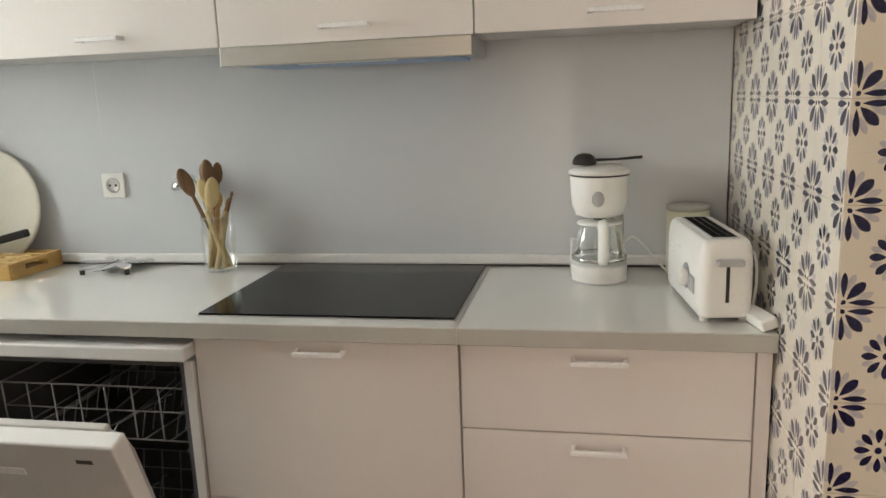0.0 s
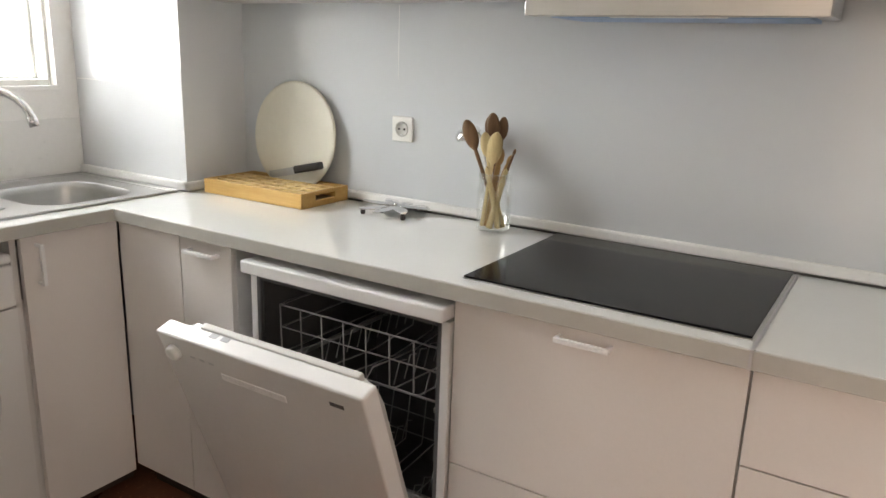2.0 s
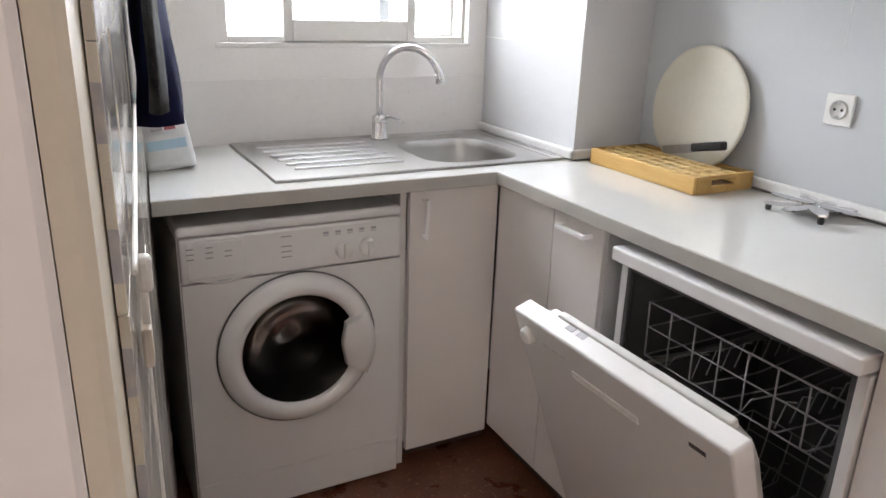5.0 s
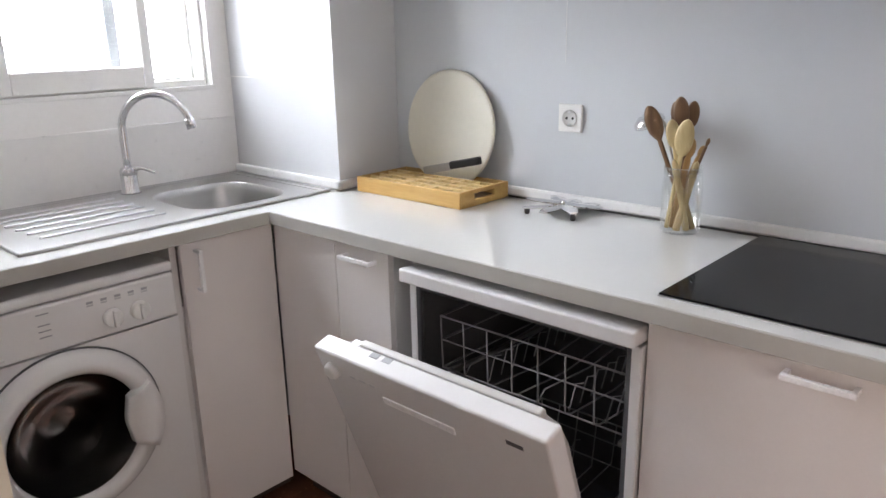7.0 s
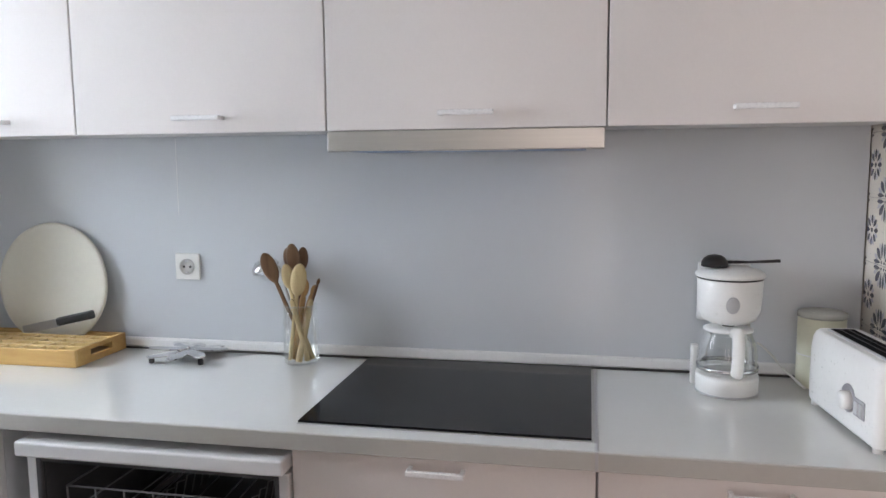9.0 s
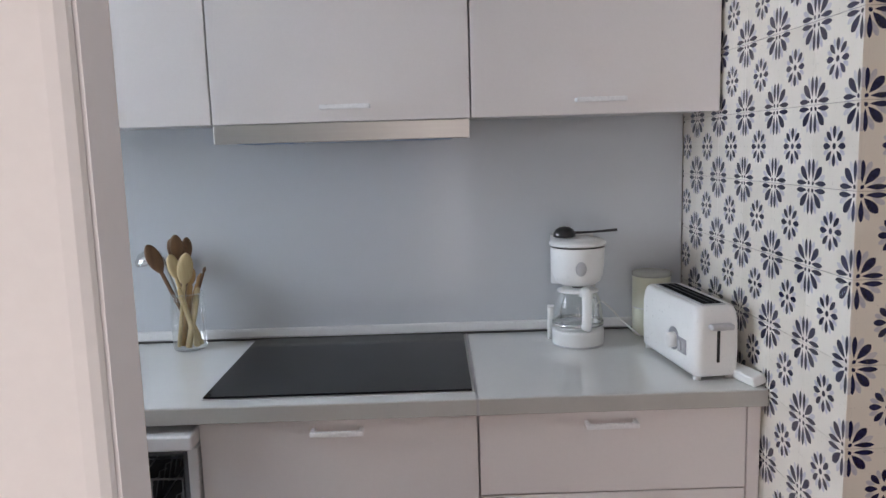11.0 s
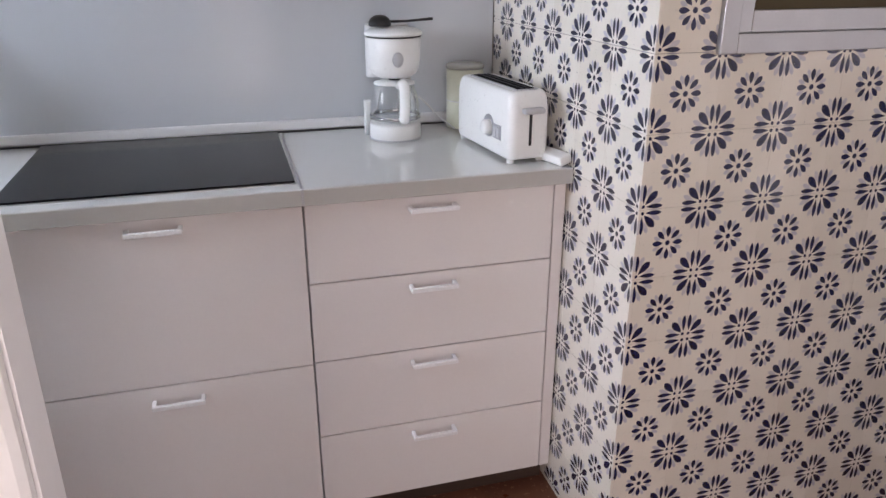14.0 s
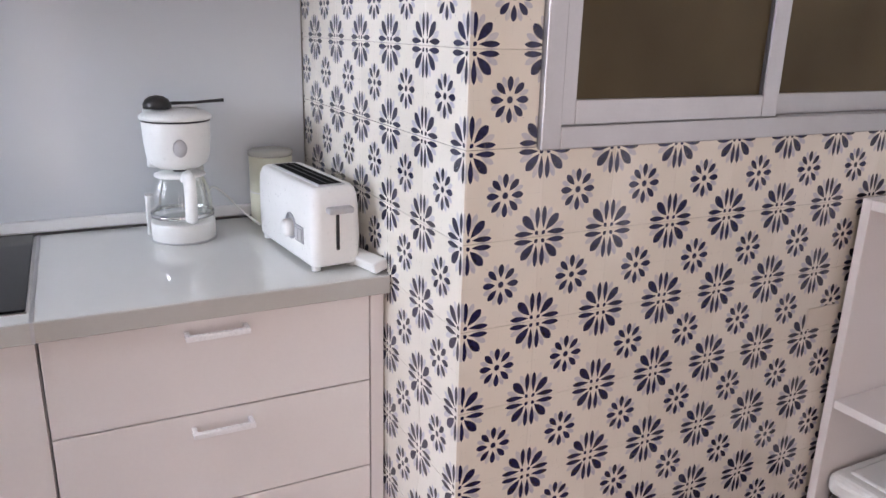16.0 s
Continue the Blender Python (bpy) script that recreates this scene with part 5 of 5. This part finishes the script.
box(bm, TX1 - 0.036, TX1, ya, yb, TZ0, TZ1, 0.002)
box(bm, TX0 + 0.036, TX1 - 0.036, ya, yb, TZ0, TZ0 + 0.036, 0.002)
box(bm, TX0 + 0.036, TX1 - 0.036, ya, yb, TZ1 - 0.036, TZ1, 0.002)
part("window_frame", bm, "aluminium", iw)
for x0, x1, y in ((TX0 + 0.0365, 0.654, ya + 0.010), (0.616, TX1 - 0.0365, ya + 0.036)):
    bm = bmesh.new()
    z0, z1 = TZ0 + 0.0363, TZ1 - 0.0363
    box(bm, x0, x0 + 0.032, y, y + 0.022, z0, z1, 0.002)
    box(bm, x1 - 0.040, x1, y, y + 0.022, z0, z1, 0.002)
    box(bm, x0 + 0.032, x1 - 0.040, y, y + 0.022, z0, z0 + 0.040, 0.002)
    box(bm, x0 + 0.032, x1 - 0.040, y, y + 0.022, z1 - 0.040, z1, 0.002)
    s = part("sash", bm, "aluminium", iw)
    part("pane", box(bmesh.new(), x0 + 0.032, x1 - 0.040, y + 0.009, y + 0.013, z0 + 0.040, z1 - 0.040), "frosted", s, "dark brown frosted pane")
    part("gasket", box(bmesh.new(), x1 - 0.0445, x1 - 0.0405, y + 0.0035, y + 0.0085, z0 + 0.041, z1 - 0.041), "rubber", s)
part("latch", box(bmesh.new(), TX0 + 0.040, TX0 + 0.050, ya - 0.002, ya + 0.0095, 1.520, 1.575, 0.003), "black_plastic", iw, "small black latch")

# blank cover on the tiles
cov = tagged(part("blank_cover", box(bmesh.new(), 0.842, 0.935, TILE_Y - 0.004, TILE_Y - 0.0003, 0.775, 0.822, 0.003), "cover"), "blank off-white cover plate on the tiled wall", "cover plate")

# ---- bookcase by the tiled wall ----
bc = thing("bookcase", (1.15, -1.18, 0), "white open bookcase standing against the wall", "bookcase")
bx0, bx1, by0, by1, bz = 0.930, 1.30, -1.56, -0.915, 1.062
for y in (by0, by1 - 0.020):
    part("side_panel", box(bmesh.new(), bx0, bx1, y, y + 0.020, 0.0, bz, 0.0015), "cabinet", bc)
part("top_board", box(bmesh.new(), bx0, bx1, by0 + 0.0205, by1 - 0.0205, bz - 0.022, bz - 0.001, 0.0015), "cabinet", bc)
for z in (0.585, 0.06):
    part("shelf", box(bmesh.new(), bx0 + 0.004, bx1, by0 + 0.0205, by1 - 0.0205, z, z + 0.020, 0.0015), "cabinet", bc)
part("back_panel", box(bmesh.new(), bx1, bx1 + 0.006, by0, by1, 0.0, bz), "cabinet_body", bc)
bn = thing("storage_box", (1.10, -1.08, 0.08), "white plastic storage box with a rounded lid", "storage box")
sz = 0.0805
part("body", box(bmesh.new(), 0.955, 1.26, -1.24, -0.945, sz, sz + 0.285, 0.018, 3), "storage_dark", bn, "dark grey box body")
part("lid", box(bmesh.new(), 0.948, 1.265, -1.247, -0.940, sz + 0.286, sz + 0.345, 0.022, 4), "white_plastic", bn)
part("lid_panel", box(bmesh.new(), 0.985, 1.23, -1.215, -0.972, sz + 0.343, sz + 0.351, 0.006, 3), "white_plastic", bn)

# ---- glazed tiles, last ----
TILE_CACHE = {}


def tile_mesh(u0, u1, v0, v1):
    """A glazed tile with a soft edge, cut to (u0..u1, v0..v1) of its full square."""
    key = tuple(round(k, 4) for k in (u0, u1, v0, v1))
    if key in TILE_CACHE:
        return TILE_CACHE[key]
    cu, c, t = 0.0005, 0.0008, 0.0058
    u0, u1, v0, v1 = u0 + 0.0001, u1 - 0.0001, v0 + 0.0003, v1 - 0.0003
    verts = []
    for k, z in ((0.0, 0.0), (0.0, t - c), (0.35, t - c * 0.3), (1.0, t)):
        e, d = k * cu, k * c
        verts += [(u0 + e, v0 + d, z), (u1 - e, v0 + d, z), (u1 - e, v1 - d, z), (u0 + e, v1 - d, z)]
    faces = [(12, 13, 14, 15)]
    for k in range(3):
        for i in range(4):
            j = (i + 1) % 4
            faces.append((4 * k + i, 4 * k + j, 4 * k + 4 + j, 4 * k + 4 + i))
    me = bpy.data.meshes.new("tile")
    me.from_pydata(verts, [], faces)
    me.materials.append(M["tile"])
    TILE_CACHE[key] = me
    return me


def lay_tile(parent, m, u0=-PITCH / 2, u1=PITCH / 2, v0=-PITCH / 2, v1=PITCH / 2):
    ob = new("tile", tile_mesh(u0, u1, v0, v1))
    ob.parent = parent
    ob.matrix_basis = m @ pose(0, 0, random.uniform(-0.0003, 0.0003), random.uniform(-0.12, 0.12), random.uniform(-0.12, 0.12), 0)
    return ob


Z0 = 0.0195
H = PITCH / 2
PX = 0.1402                     # columns on the outer wall
SQ = PX / PITCH
PY = 0.1495                     # columns on the return wall
for row in range(18):
    zc = Z0 + (row + 0.5) * PITCH
    v0, v1 = max(-H, 0.001 - zc), min(H, TOP - 0.002 - zc)
    if v1 - v0 < 0.01:
        continue
    low = zc - H
    for col in range(11):
        xc = 0.0026 + (col + 0.5) * PX
        u0, u1 = -H, min(H, (EAST - 0.002 - xc) / SQ)
        if TZ0 - 0.01 < low < TZ1 - 0.01:
            if xc - PX / 2 < TX0 < xc + PX / 2:
                u1 = (TX0 - 0.001 - xc) / SQ
            elif xc - PX / 2 < TX1 < xc + PX / 2:
                u0 = (TX1 + 0.001 - xc) / SQ
            elif TX0 < xc < TX1:
                continue
        lay_tile(outer_wall if col else return_wall, pose(xc, TILE_Y + 0.006, zc, 90, 0, 0) @ Matrix.Diagonal((SQ, 1, 1, 1)), u0, u1, v0, v1)
    for col in range(6):
        yc = TILE_Y + (col + 0.5) * PY
        u1 = min(H, (NORTH - 0.002 - yc) * PITCH / PY)
        if low > 1.52 and yc > UY:
            continue
        lay_tile(return_wall, pose(0.006, yc, zc, 90, 0, -90) @ Matrix.Diagonal((PY / PITCH, 1, 1, 1)), -u1, H, v0, v1)

# the same tiles on the south wall of the kitchen, from the door frame's plain strip to the window wall
south_wall = bpy.data.objects["wall_south_kitchen"]
yaw = 180 + math.degrees(math.atan(SLOPE))
for row in range(18):
    zc = Z0 + (row + 0.5) * PITCH
    v0, v1 = max(-H, 0.001 - zc), min(H, TOP - 0.002 - zc)
    if v1 - v0 < 0.01:
        continue
    for col in range(14):
        p = on_wall(-1.02 - (col + 0.5) * PITCH * 0.9957, -0.0068, zc)
        cut = -H
        if p.x - H < WEST + 0.002:
            cut = None
        if cut is None:
            continue
        lay_tile(south_wall, Matrix.Translation(p) @ pose(0, 0, 0, 90, 0, yaw), -H, H, v0, v1)
